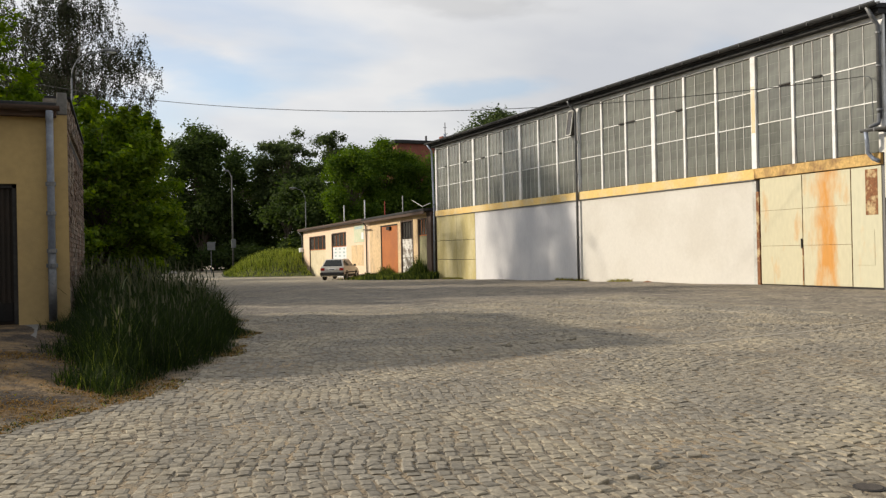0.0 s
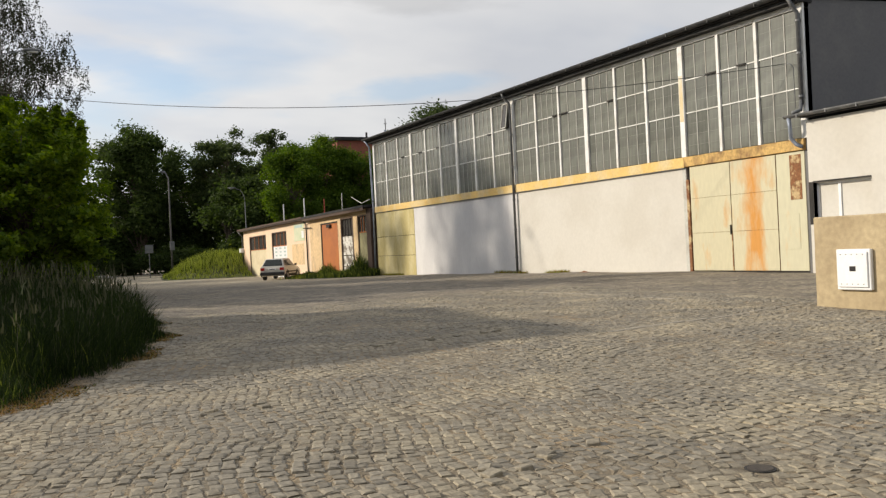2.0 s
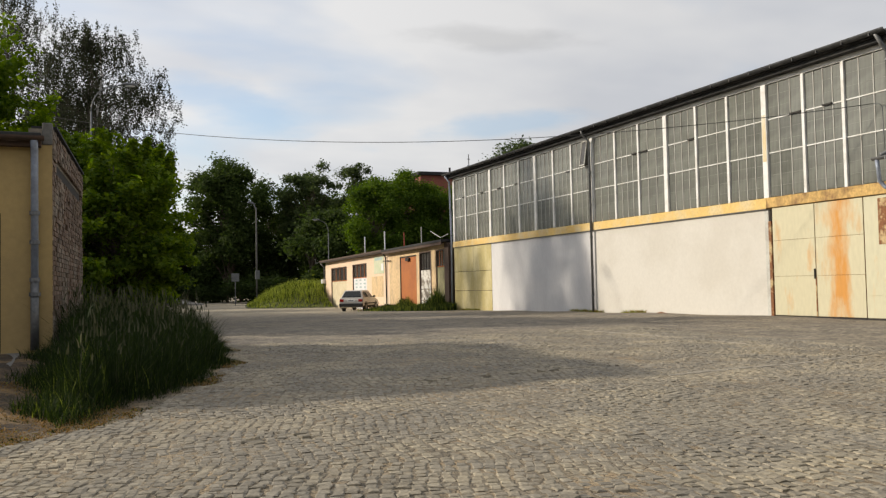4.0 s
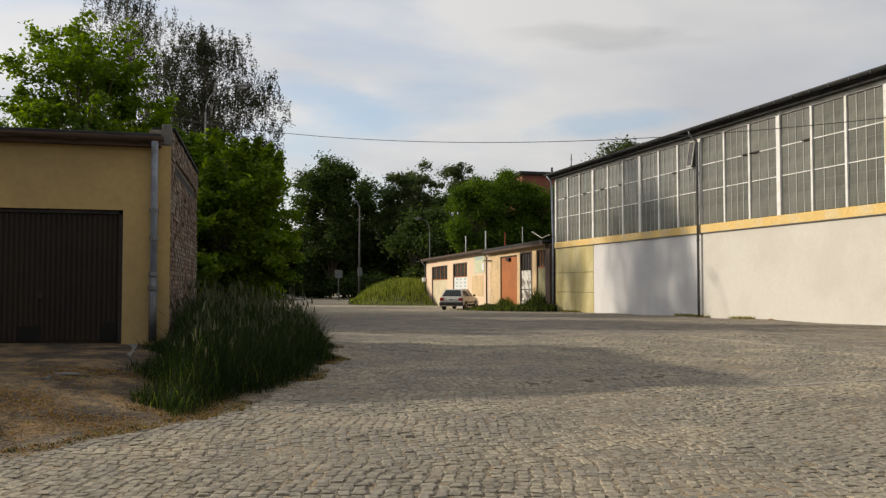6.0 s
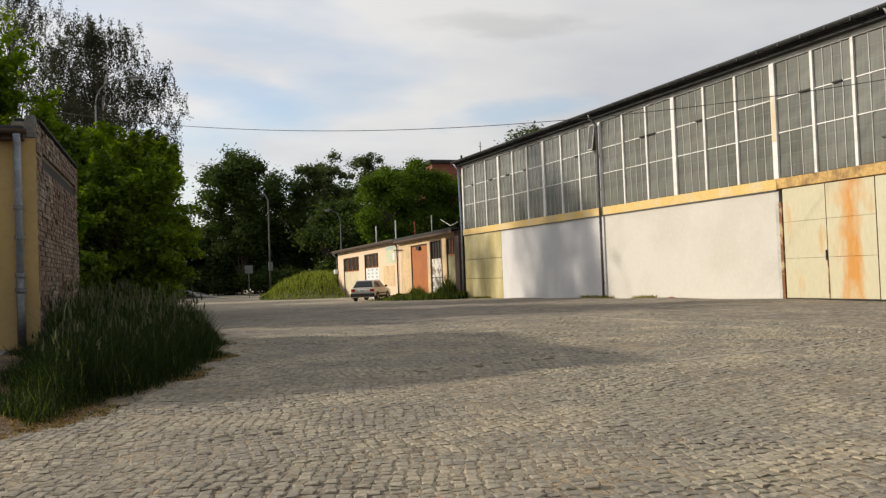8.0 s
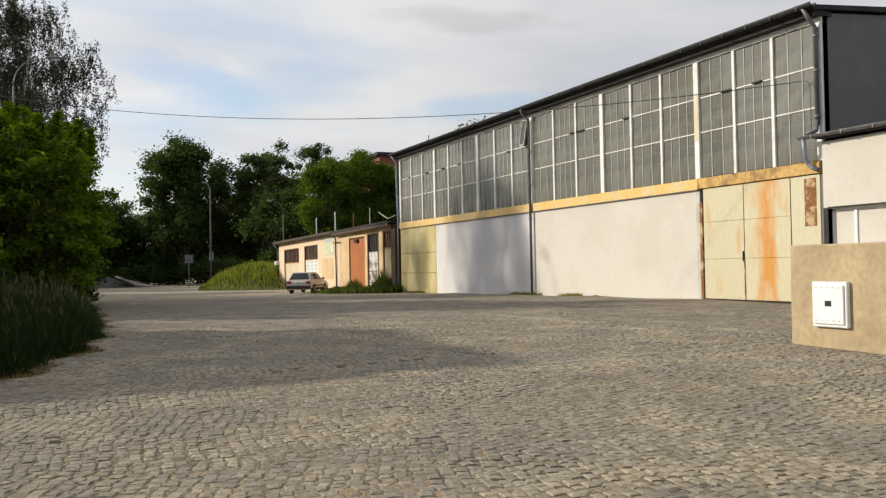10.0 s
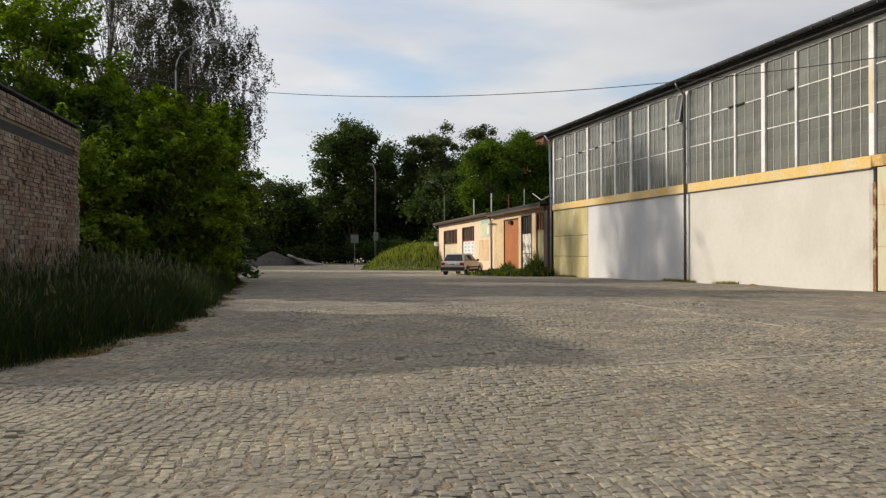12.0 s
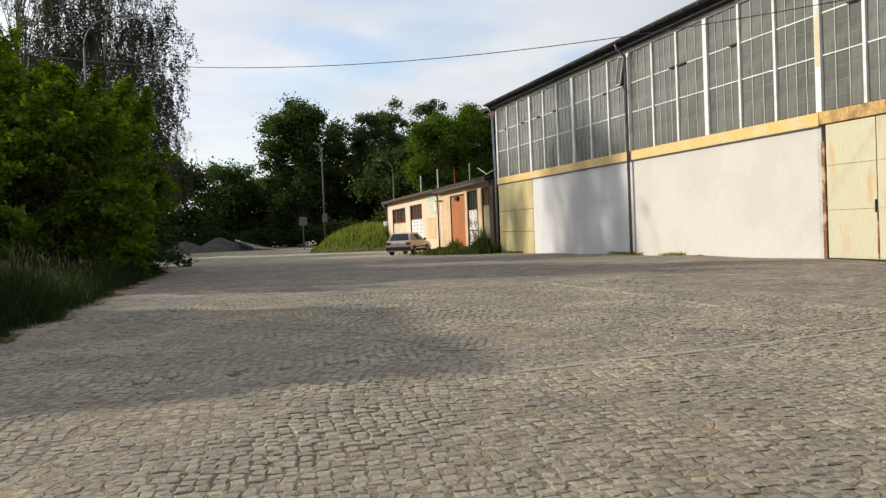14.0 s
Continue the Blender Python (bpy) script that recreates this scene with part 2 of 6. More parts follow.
M_GUTTER = material("weathered_zinc", (0.13, 0.135, 0.14), (0.20, 0.20, 0.20), rough=0.55, metal=0.5, coarse=3, fine=20, vary=0.15, bump=0.1)
M_BLACKGUTTER = material("blackened_gutter", (0.035, 0.036, 0.038), (0.06, 0.06, 0.06), rough=0.6, metal=0.3, coarse=3, fine=20, vary=0.15, bump=0.1)
M_GREYCLAD = material("dark_grey_cladding", (0.128, 0.126, 0.128), (0.150, 0.145, 0.142), rough=0.7, coarse=0.6, fine=15, vary=0.08, bump=0.1)
M_GALV = material("galvanised_pipe", (0.30, 0.34, 0.42), (0.24, 0.27, 0.33), rough=0.5, metal=0.4, coarse=3, fine=20, vary=0.12, bump=0.1)
M_GATE = material("rust_streaked_gate", (0.53, 0.505, 0.36), (0.58, 0.30, 0.07), rough=0.65, coarse=0.75, fine=7, vary=0.05, blend=(0.60, 0.76),
                  stretch=(1, 1.4, 0.4), bump=0.1)


def plume_material():
    """Pale yellow gate paint with scattered stains and one broad orange run of rust down the middle of the leaf."""
    m = material("heavily_rusted_gate", (0.535, 0.495, 0.34), (0.54, 0.25, 0.05), rough=0.65, coarse=0.9, fine=7, vary=0.05, blend=(0.58, 0.78),
                 stretch=(1, 1.5, 0.5), bump=0.1)
    nd, ln = m.node_tree.nodes, m.node_tree.links
    ramp = next(n for n in nd if n.type == "VALTORGB")
    noise = ramp.inputs[0].links[0].from_socket
    co = next(n for n in nd if n.type == "TEX_COORD")
    sep = nd.new("ShaderNodeSeparateXYZ")
    ln.new(co.outputs["Object"], sep.inputs[0])
    off = nd.new("ShaderNodeMath")
    off.operation, off.inputs[1].default_value = "SUBTRACT", 21.32
    ln.new(sep.outputs["Y"], off.inputs[0])
    far = nd.new("ShaderNodeMath")
    far.operation = "ABSOLUTE"
    ln.new(off.outputs[0], far.inputs[0])
    mr = nd.new("ShaderNodeMapRange")
    mr.interpolation_type = "SMOOTHSTEP"
    mr.inputs[1].default_value, mr.inputs[2].default_value, mr.inputs[3].default_value, mr.inputs[4].default_value = 0.1, 0.85, 0.21, 0.0
    ln.new(far.outputs[0], mr.inputs[0])
    add = nd.new("ShaderNodeMath")
    ln.new(noise, add.inputs[0])
    ln.new(mr.outputs[0], add.inputs[1])
    ln.new(add.outputs[0], ramp.inputs[0])
    return m


M_GATE2 = plume_material()
M_RUST = material("flaking_rust", (0.20, 0.085, 0.035), (0.46, 0.34, 0.18), rough=0.85, coarse=3.0, fine=20, vary=0.3, blend=(0.5, 0.6))
M_DARK = material("dark_recess", (0.03, 0.028, 0.026), (0.045, 0.04, 0.036), rough=0.9, coarse=2)
M_INNER = material("hall_inside", (0.30, 0.29, 0.27), (0.22, 0.21, 0.2), rough=0.9, coarse=0.5)
M_OCHRE = material("ochre_render", (0.416, 0.296, 0.124), (0.352, 0.252, 0.112), rough=0.9, coarse=0.7, fine=12, vary=0.06, bump=0.3, bump_scale=50)
M_GREYREND = material("grey_green_render", (0.19, 0.20, 0.17), (0.15, 0.155, 0.13), rough=0.9, coarse=0.8, fine=12, vary=0.08, bump=0.3, bump_scale=50)
M_DOORBROWN = material("brown_ribbed_steel", (0.019, 0.011, 0.0045), (0.009, 0.0055, 0.0028), rough=0.72, coarse=0.9, fine=12, vary=0.12, bump=0.1,
                       blend=(0.4, 0.7))
M_TIMBER = material("dark_fascia_board", (0.090, 0.055, 0.038), (0.054, 0.038, 0.030), rough=0.8, coarse=2, fine=20, stretch=(1, 8, 8))
M_MATTBLACK = material("matt_black", (0.007, 0.006, 0.005), (0.013, 0.010, 0.008), rough=0.95, coarse=3, fine=20, vary=0.2)
M_CONC = material("old_concrete", (0.17, 0.163, 0.148), (0.11, 0.105, 0.095), rough=0.92, coarse=0.9, fine=18, vary=0.15, bump=0.5, bump_scale=40)
M_CONCWALL = material("stained_concrete_wall", (0.44, 0.355, 0.22), (0.34, 0.265, 0.16), rough=0.9, coarse=1.1, fine=12, vary=0.12, bump=0.4,
                      bump_scale=40, blend=(0.42, 0.7))
M_BRICK = material("weathered_brick", (0.160, 0.106, 0.073), (0.215, 0.176, 0.134), rough=0.9, coarse=1.4, fine=30, vary=0.2, bump=0.5, per_object=0.38)
M_BRICKS = material("weathered_bricks", (0.160, 0.106, 0.073), (0.215, 0.176, 0.134), rough=0.9, coarse=1.4, fine=30, vary=0.2, bump=0.5, island=0.38)
M_MORTAR = material("lime_mortar", (0.216, 0.186, 0.145), (0.168, 0.144, 0.110), rough=0.95, coarse=2, fine=25, vary=0.2, bump=0.5)
M_REDBRICK = material("red_brick_facade", (0.22, 0.075, 0.05), (0.17, 0.06, 0.045), rough=0.9, coarse=0.5, fine=6, vary=0.15)
M_PEACH = material("peach_render", (0.76, 0.56, 0.40), (0.70, 0.57, 0.42), rough=0.9, coarse=0.5, fine=8, vary=0.08, bump=0.3, bump_scale=40)
M_YSHED = material("flaking_ochre_render", (0.64, 0.47, 0.27), (0.40, 0.30, 0.20), rough=0.9, coarse=1.1, fine=9, vary=0.2, bump=0.3, bump_scale=40, blend=(0.5, 0.72), stretch=(1, 1.6, 0.6))
M_ORANGE = material("rust_orange_door", (0.40, 0.13, 0.03), (0.34, 0.11, 0.03), rough=0.7, coarse=0.9, fine=12, vary=0.1, bump=0.15)
M_CREAM = material("cream_door_paint", (0.62, 0.54, 0.37), (0.52, 0.44, 0.28), rough=0.7, coarse=1, fine=12, vary=0.1)
M_BOARD = material("peeling_white_board", (0.62, 0.60, 0.55), (0.20, 0.17, 0.14), rough=0.85, coarse=2.2, fine=12, vary=0.2, blend=(0.48, 0.58))
M_GREENDOOR = material("faded_olive_door", (0.30, 0.28, 0.15), (0.22, 0.20, 0.11), rough=0.75, coarse=1.2, fine=12, vary=0.15)
M_SIGN = material("faded_sign_board", (0.50, 0.56, 0.38), (0.60, 0.60, 0.44), rough=0.6, coarse=1.2, fine=10, vary=0.06, bump=0)
M_PLAINWHITE = material("white_sheet", (0.78, 0.79, 0.80), (0.72, 0.73, 0.74), rough=0.4, coarse=1.5, fine=15, vary=0.03, bump=0.05)
M_BLUEBAR = material("teal_print", (0.36, 0.48, 0.48), (0.40, 0.50, 0.50), rough=0.6, bump=0)
M_BLACK = material("black_rubber", (0.02, 0.02, 0.02), (0.03, 0.03, 0.03), rough=0.75, coarse=4)
M_CAR = material("silver_beige_paint", (0.60, 0.58, 0.53), (0.54, 0.52, 0.47), rough=0.35, metal=0.1, coarse=2, fine=40, vary=0.04, bump=0.03)
M_TAIL = material("red_tail_lamp", (0.35, 0.02, 0.015), (0.30, 0.02, 0.015), rough=0.25, bump=0)
M_RIM = material("steel_rim", (0.35, 0.35, 0.35), (0.28, 0.28, 0.28), rough=0.4, metal=0.7, bump=0)
M_POLE = material("concrete_pole", (0.10, 0.097, 0.09), (0.075, 0.072, 0.068), rough=0.8, coarse=2, fine=20)
M_LAMPGREY = material("grey_lamp_enamel", (0.145, 0.150, 0.155), (0.11, 0.115, 0.12), rough=0.5, coarse=2, fine=20)
M_LAMPGLASS = material("lamp_diffuser", (0.65, 0.65, 0.62), (0.6, 0.6, 0.58), rough=0.3, bump=0)
M_RED = material("faded_red_paint", (0.40, 0.06, 0.04), (0.34, 0.06, 0.04), rough=0.7)
M_BARK = material("tree_bark", (0.11, 0.085, 0.06), (0.07, 0.055, 0.04), rough=0.95, coarse=3, fine=20, vary=0.3, bump=0.8, bump_scale=20, stretch=(4, 4, 1))
M_BIRCHBARK = material("birch_bark", (0.50, 0.48, 0.45), (0.08, 0.07, 0.065), rough=0.85, coarse=2.5, fine=20, vary=0.2, blend=(0.5, 0.6), stretch=(1, 1, 3))
M_TWIG = material("birch_twig", (0.09, 0.065, 0.055), (0.07, 0.05, 0.045), rough=0.9, bump=0)
# darker leaf green with shade put into the colour, for shrubs and undergrowth
L_DARK = leaf_material("shade_dark_leaf", (0.020, 0.035, 0.009), (0.048, 0.072, 0.018))
L_MID = leaf_material("green_leaf", (0.048, 0.088, 0.012), (0.175, 0.235, 0.028), 0.5)
L_LIGHT = leaf_material("bright_leaf", (0.061, 0.107, 0.011), (0.155, 0.220, 0.024), 0.48)
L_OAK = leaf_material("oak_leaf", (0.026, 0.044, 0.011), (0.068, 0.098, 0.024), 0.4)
L_LINDEN = leaf_material("linden_leaf", (0.040, 0.078, 0.010), (0.112, 0.168, 0.020), 0.42)
L_BIRCH = leaf_material("birch_leaf", (0.024, 0.031, 0.016), (0.052, 0.058, 0.031), 0.4)
L_FAR = leaf_material("far_leaf", (0.034, 0.053, 0.020), (0.088, 0.115, 0.038), 0.4)
# the next two greens are darkened to carry the garage's shadow on the grass
L_GRASS = leaf_material("shade_dark_grass_blade", (0.0075, 0.016, 0.0035), (0.024, 0.040, 0.009), 0.32)
L_FRESH = leaf_material("fresh_grass_blade", (0.028, 0.050, 0.008), (0.068, 0.092, 0.016), 0.35)
L_SEED = leaf_material("grass_seed_head", (0.050, 0.054, 0.028), (0.105, 0.104, 0.062), 0.3)
L_DRY = leaf_material("dry_grass", (0.165, 0.095, 0.028), (0.290, 0.180, 0.060), 0.25)
L_BANK = leaf_material("bank_grass", (0.120, 0.155, 0.026), (0.270, 0.300, 0.062), 0.4)
# gravel grey darkened to carry tree shade that does not reach the heaps
M_GRAVEL = material("shade_dark_gravel", (0.085, 0.078, 0.069), (0.058, 0.053, 0.048), rough=0.95, coarse=2, fine=30, vary=0.3, bump=1.0, bump_scale=12, dist=0.06)
M_SOIL = material("dark_soil_bank", (0.075, 0.085, 0.026), (0.06, 0.06, 0.025), rough=0.95, coarse=1.5, fine=12, vary=0.3)
M_KERB = material("pale_kerb_stone", (0.33, 0.295, 0.235), (0.265, 0.235, 0.185), rough=0.9, coarse=3, fine=30, vary=0.15)
M_DRAIN = material("rusty_cast_iron", (0.085, 0.072, 0.058), (0.06, 0.05, 0.042), rough=0.8, metal=0.3, coarse=6, fine=60, vary=0.2)
M_STONE = material("broken_slab", (0.24, 0.23, 0.215), (0.17, 0.16, 0.145), rough=0.9, coarse=2, fine=20, vary=0.2, bump=0.6)


def ground_material():
    """Sandy sett paving seen from afar, pale dust on the far road, brown dirt where the zone value says so."""
    m = bpy.data.materials.new("yard_ground")
    m.use_nodes = True
    nd, ln = m.node_tree.nodes, m.node_tree.links
    p = nd["Principled BSDF"]
    p.inputs["Roughness"].default_value = 0.93
    co = nd.new("ShaderNodeTexCoord")

    def noise_tex(scale, detail=6, rough=0.6):
        n = nd.new("ShaderNodeTexNoise")
        n.inputs["Scale"].default_value, n.inputs["Detail"].default_value, n.inputs["Roughness"].default_value = scale, detail, rough
        ln.new(co.outputs["Object"], n.inputs["Vector"])
        return n

    def ramp(src, stops):
        r = nd.new("ShaderNodeValToRGB")
        e = r.color_ramp.elements
        while len(e) < len(stops):
            e.new(0.5)
        for k, (at, col) in enumerate(stops):
            e[k].position, e[k].color = at, (*col, 1)
        ln.new(src, r.inputs[0])
        return r

    def mix(fac, a, b, mode="MIX"):
        x = nd.new("ShaderNodeMix")
        x.data_type, x.blend_type = "RGBA", mode
        if isinstance(fac, float):
            x.inputs["Factor"].default_value = fac
        else:
            ln.new(fac, x.inputs["Factor"])
        ln.new(a, x.inputs[6])
        ln.new(b, x.inputs[7])
        return x.outputs[2]

    vor = nd.new("ShaderNodeTexVoronoi")
    vor.inputs["Scale"].default_value = 9.0
    ln.new(co.outputs["Object"], vor.inputs["Vector"])
    edge = nd.new("ShaderNodeTexVoronoi")
    edge.feature = "DISTANCE_TO_EDGE"
    edge.inputs["Scale"].default_value = 9.0
    ln.new(co.outputs["Object"], edge.inputs["Vector"])
    stone = ramp(noise_tex(0.35).outputs["Fac"], ((0.38, (0.232, 0.208, 0.173)), (0.64, (0.305, 0.267, 0.204))))
    grey = nd.new("ShaderNodeSeparateColor")
    ln.new(vor.outputs["Color"], grey.inputs[0])
    tone = ramp(grey.outputs[0], ((0.0, (0.62, 0.62, 0.62)), (1.0, (1.18, 1.15, 1.12))))
    paving = mix(1.0, stone.outputs[0], tone.outputs[0], "MULTIPLY")
    joint = ramp(edge.outputs["Distance"], ((0.03, (0.55, 0.52, 0.48)), (0.10, (1, 1, 1))))
    paving = mix(0.8, paving, joint.outputs[0], "MULTIPLY")
    sand = ramp(noise_tex(3.5).outputs["Fac"], ((0.35, (0.30, 0.258, 0.185)), (0.7, (0.42, 0.365, 0.265))))
    dirt = ramp(noise_tex(1.7, 8, 0.75).outputs["Fac"], ((0.38, (0.024, 0.018, 0.012)), (0.47, (0.062, 0.042, 0.023)), (0.56, (0.165, 0.110, 0.052)), (0.66, (0.27, 0.155, 0.050))))
    green = ramp(noise_tex(2.2).outputs["Fac"], ((0.35, (0.05, 0.05, 0.022)), (0.7, (0.10, 0.085, 0.04))))
    zone = nd.new("ShaderNodeAttribute")
    zone.attribute_name = "zone"
    sep = nd.new("ShaderNodeSeparateColor")
    ln.new(zone.outputs["Color"], sep.inputs[0])
    col = mix(sep.outputs[1], paving, sand.outputs[0])
    col = mix(sep.outputs[0], col, dirt.outputs[0])
    col = mix(sep.outputs[2], col, green.outputs[0])
    fine = ramp(noise_tex(40).outputs["Fac"], ((0.3, (0.82, 0.82, 0.82)), (0.7, (1.15, 1.15, 1.15))))
    col = mix(1.0, col, fine.outputs[0], "MULTIPLY")
    patch = ramp(noise_tex(1.3, 9, 0.72).outputs["Fac"], ((0.36, (0.76, 0.76, 0.76)), (0.62, (1.28, 1.27, 1.24))))
    col = mix(1.0, col, patch.outputs[0], "MULTIPLY")
    ln.new(col, p.inputs["Base Color"])
    b = nd.new("ShaderNodeBump")
    b.inputs["Strength"].default_value, b.inputs["Distance"].default_value = 0.9, 0.03
    hsum = nd.new("ShaderNodeMath")
    hsum.operation = "ADD"
    ln.new(joint.outputs[0], hsum.inputs[0])
    ln.new(noise_tex(22).outputs["Fac"], hsum.inputs[1])
    ln.new(hsum.outputs[0], b.inputs["Height"])
    ln.new(b.outputs[0], p.inputs["Normal"])
    return m


# ---- building blocks ----
def thing(name, label, category, at=(0, 0, 0), group="", kind=""):
    e = new(name)
    e.location = at
    e.empty_display_size = 0.2
    return tagged(e, label, category, group, kind)


def adopt(ob, parent):
    ob.parent = parent
    inv = Matrix.Translation(-parent.location) if parent.type == "EMPTY" else Matrix()
    ob.matrix_parent_inverse = inv
    return ob


def part(name, bm, mat, parent=None, label="", smooth=False):
    me = bpy.data.meshes.new(name)
    bm.normal_update()
    bm.to_mesh(me)
    bm.free()
    me.materials.append(mat)
    if smooth:
        me.shade_smooth()
    ob = new(name, me)
    if parent:
        adopt(ob, parent)
    if label:
        ob["label"] = label
    return ob


def box(bm, a, b, bevel=0.0):
    lo, hi = [min(p, q) for p, q in zip(a, b)], [max(p, q) for p, q in zip(a, b)]
    m = Matrix.Translation([(p + q) / 2 for p, q in zip(lo, hi)]) @ Matrix.Diagonal([*(q - p for p, q in zip(lo, hi)), 1])
    made = bmesh.ops.create_cube(bm, size=1, matrix=m)["verts"]
    if bevel:
        es = list({e for v in made for e in v.link_edges})
        bmesh.ops.bevel(bm, geom=es, offset=bevel, segments=1, affect="EDGES")
    return bm


def boxes(*pairs, bevel=0.0):
    bm = bmesh.new()
    for a, b in pairs:
        box(bm, a, b, bevel)
    return bm


def tube_data(points, radii, sides=8):
    """Rings along a line: vertices and faces of a tapered tube with closed ends."""
    pts = [Vector(p) for p in points]
    vs, fs = [], []
    for i, p in enumerate(pts):
        d = (pts[min(i + 1, len(pts) - 1)] - pts[max(i - 1, 0)]).normalized()
        u = d.cross(Vector((0.31, 0.95, 0.05))).normalized()
        w = d.cross(u)
        for k in range(sides):
            a = 2 * math.pi * k / sides
            vs.append(p + (u * math.cos(a) + w * math.sin(a)) * radii[i])
    for i in range(len(pts) - 1):
        for k in range(sides):
            a, b = i * sides + k, i * sides + (k + 1) % sides
            fs.append((a, b, b + sides, a + sides))
    fs.append(tuple(range(sides))[::-1])
    fs.append(tuple((len(pts) - 1) * sides + k for k in range(sides)))
    return vs, fs


def tubes(lines, sides=8):
    """A bmesh of several tubes; each line is (points, radii)."""
    bm = bmesh.new()
    for points, radii in lines:
        if not isinstance(radii, (list, tuple)):
            radii = [radii] * len(points)
        vs, fs = tube_data(points, radii, sides)
        made = [bm.verts.new(v) for v in vs]
        for f in fs:
            bm.faces.new([made[i] for i in f])
    return bm


def extrude_profile(outline, axis, lo, hi):
    """A prism: a closed outline in the two other axes, from lo to hi along axis 0, 1 or 2."""
    bm = bmesh.new()
    rings = []
    for v in (lo, hi):
        ring = []
        for a, b in outline:
            c = [a, b]
            c.insert(axis, v)
            ring.append(bm.verts.new(c))
        rings.append(ring)
    n = len(outline)
    bm.faces.new(rings[0])
    bm.faces.new(rings[1][::-1])
    for i in range(n):
        j = (i + 1) % n
        bm.faces.new((rings[0][i], rings[1][i], rings[1][j], rings[0][j]))
    bmesh.ops.recalc_face_normals(bm, faces=bm.faces)
    return bm


def raw_mesh(name, verts, faces, mats, parent=None, label="", slots=None):
    """A mesh from arrays of vertices (n, 3) and equal-sided faces (m, k)."""
    verts, faces = np.asarray(verts, np.float32), np.asarray(faces, np.int32)
    k = faces.shape[1]
    me = bpy.data.meshes.new(name)
    me.vertices.add(len(verts))
    me.vertices.foreach_set("co", verts.ravel())
    me.loops.add(faces.size)
    me.loops.foreach_set("vertex_index", faces.ravel())
    me.polygons.add(len(faces))
    me.polygons.foreach_set("loop_start", np.arange(0, faces.size, k, dtype=np.int32))
    me.polygons.foreach_set("loop_total", np.full(len(faces), k, np.int32))
    for m in mats:
        me.materials.append(m)
    if slots is not None:
        me.polygons.foreach_set("material_index", np.asarray(slots, np.int32))
    me.update(calc_edges=True)
    me.shade_flat()
    ob = new(name, me)
    if parent:
        adopt(ob, parent)
    if label:
        ob["label"] = label
    return ob


# ---- the lie of the land ----
EDGE_Y = np.array([-30, 0, 6, 9.2, 10.2, 11.3, 12.8, 15.3, 17.2, 20.4, 24, 31, 44, 55, 70, 90, 130])
EDGE_X = np.array([-18, -7, -3.5, -1.15, -0.3, 0.7, 1.55, 2.5, 2.95, 3.35, 3.5, 3.6, 3.8, 3.6, 0, -4, -8.0])
LEVEL_Y = np.array([-60, 5, 12, 20, 26, 35, 50, 62, 80, 95, 130, 400])
LEVEL_Z = np.array([-0.06, -0.04, 0.0, 0.11, 0.11, 0.0, -0.19, -0.40, -0.46, -0.38, -0.34, -0.3])


def edge_x(y):
    """Where the paving ends and the dirt and grass begin."""
    return np.interp(y, EDGE_Y, EDGE_X) + 0.10 * np.sin(np.asarray(y) * 2.3) + 0.05 * np.sin(np.asarray(y) * 7.1)


def smooth01(v):
    v = np.clip(v, 0, 1)
    return v * v * (3 - 2 * v)


def land(x, y):
    x, y = np.asarray(x, float), np.asarray(y, float)
    z = sum(np.interp(y + d, LEVEL_Y, LEVEL_Z) for d in (-3, -1.5, 0, 1.5, 3)) / 5
    d = np.interp(y, EDGE_Y, EDGE_X) - x
    rise = 0.36 * smooth01(d / 3.6) * smooth01((40 - y) / 15) * smooth01((y - 4) / 8)
    wave = 0.022 * np.sin(0.9 * x + 0.4 * y) * np.sin(0.55 * y - 0.3 * x) + 0.010 * np.sin(2.3 * x - 1.1 * y)
    wave = wave * smooth01((60 - y) / 20)
    return z + rise + wave


def land1(x, y):
    return float(land(x, y))


# ---- ground ----
def build_ground():
    xs = np.concatenate([[-1800, -700, -300, -140, -80], np.arange(-50, -8, 2.0), np.arange(-8, 24, 0.4), np.arange(24, 62, 2.0), [90, 160, 320, 700, 1800]])
    ys = np.concatenate([[-1800, -600, -200, -80, -40], np.arange(-20, 2, 2.0), np.arange(2, 34, 0.4), np.arange(34, 130, 1.5), [150, 200, 320, 700, 1800]])
    gx, gy = np.meshgrid(xs, ys)
    gz = land(gx, gy) - 0.008
    v = np.stack([gx, gy, gz], -1).reshape(-1, 3)
    nx, ny = len(xs), len(ys)
    i = np.arange(nx * ny).reshape(ny, nx)
    f = np.stack([i[:-1, :-1], i[:-1, 1:], i[1:, 1:], i[1:, :-1]], -1).reshape(-1, 4)
    d = edge_x(v[:, 1]) - v[:, 0]
    near = smooth01((22.0 - v[:, 1]) / 1.5) * smooth01((v[:, 1] - 0.2) / 1.0) * smooth01((v[:, 0] + 7) / 1.0) * smooth01((14.5 - v[:, 0]) / 1.5)
    v[:, 2] += 0.0040 * near
    ob = raw_mesh("ground", v, f, [ground_material()])
    ob.data.shade_smooth()
    dirt = smooth01(d / 0.35)
    far = smooth01((v[:, 1] - 40) / 20)
    sand = np.maximum(far * 0.8, near * 0.8)
    dirt = np.maximum(dirt, near * 0.5)
    green = smooth01((v[:, 1] - 17) / 4) * smooth01((d - 0.3) / 1.0)
    col = np.stack([dirt, sand, green, np.ones_like(d)], -1).astype(np.float32)
    at = ob.data.attributes.new("zone", "FLOAT_COLOR", "POINT")
    at.data.foreach_set("color", col.ravel())
    tagged(ob, "yard ground of sand, dust and worn stone paving", "ground", kind="structure")
    return ob


build_ground()

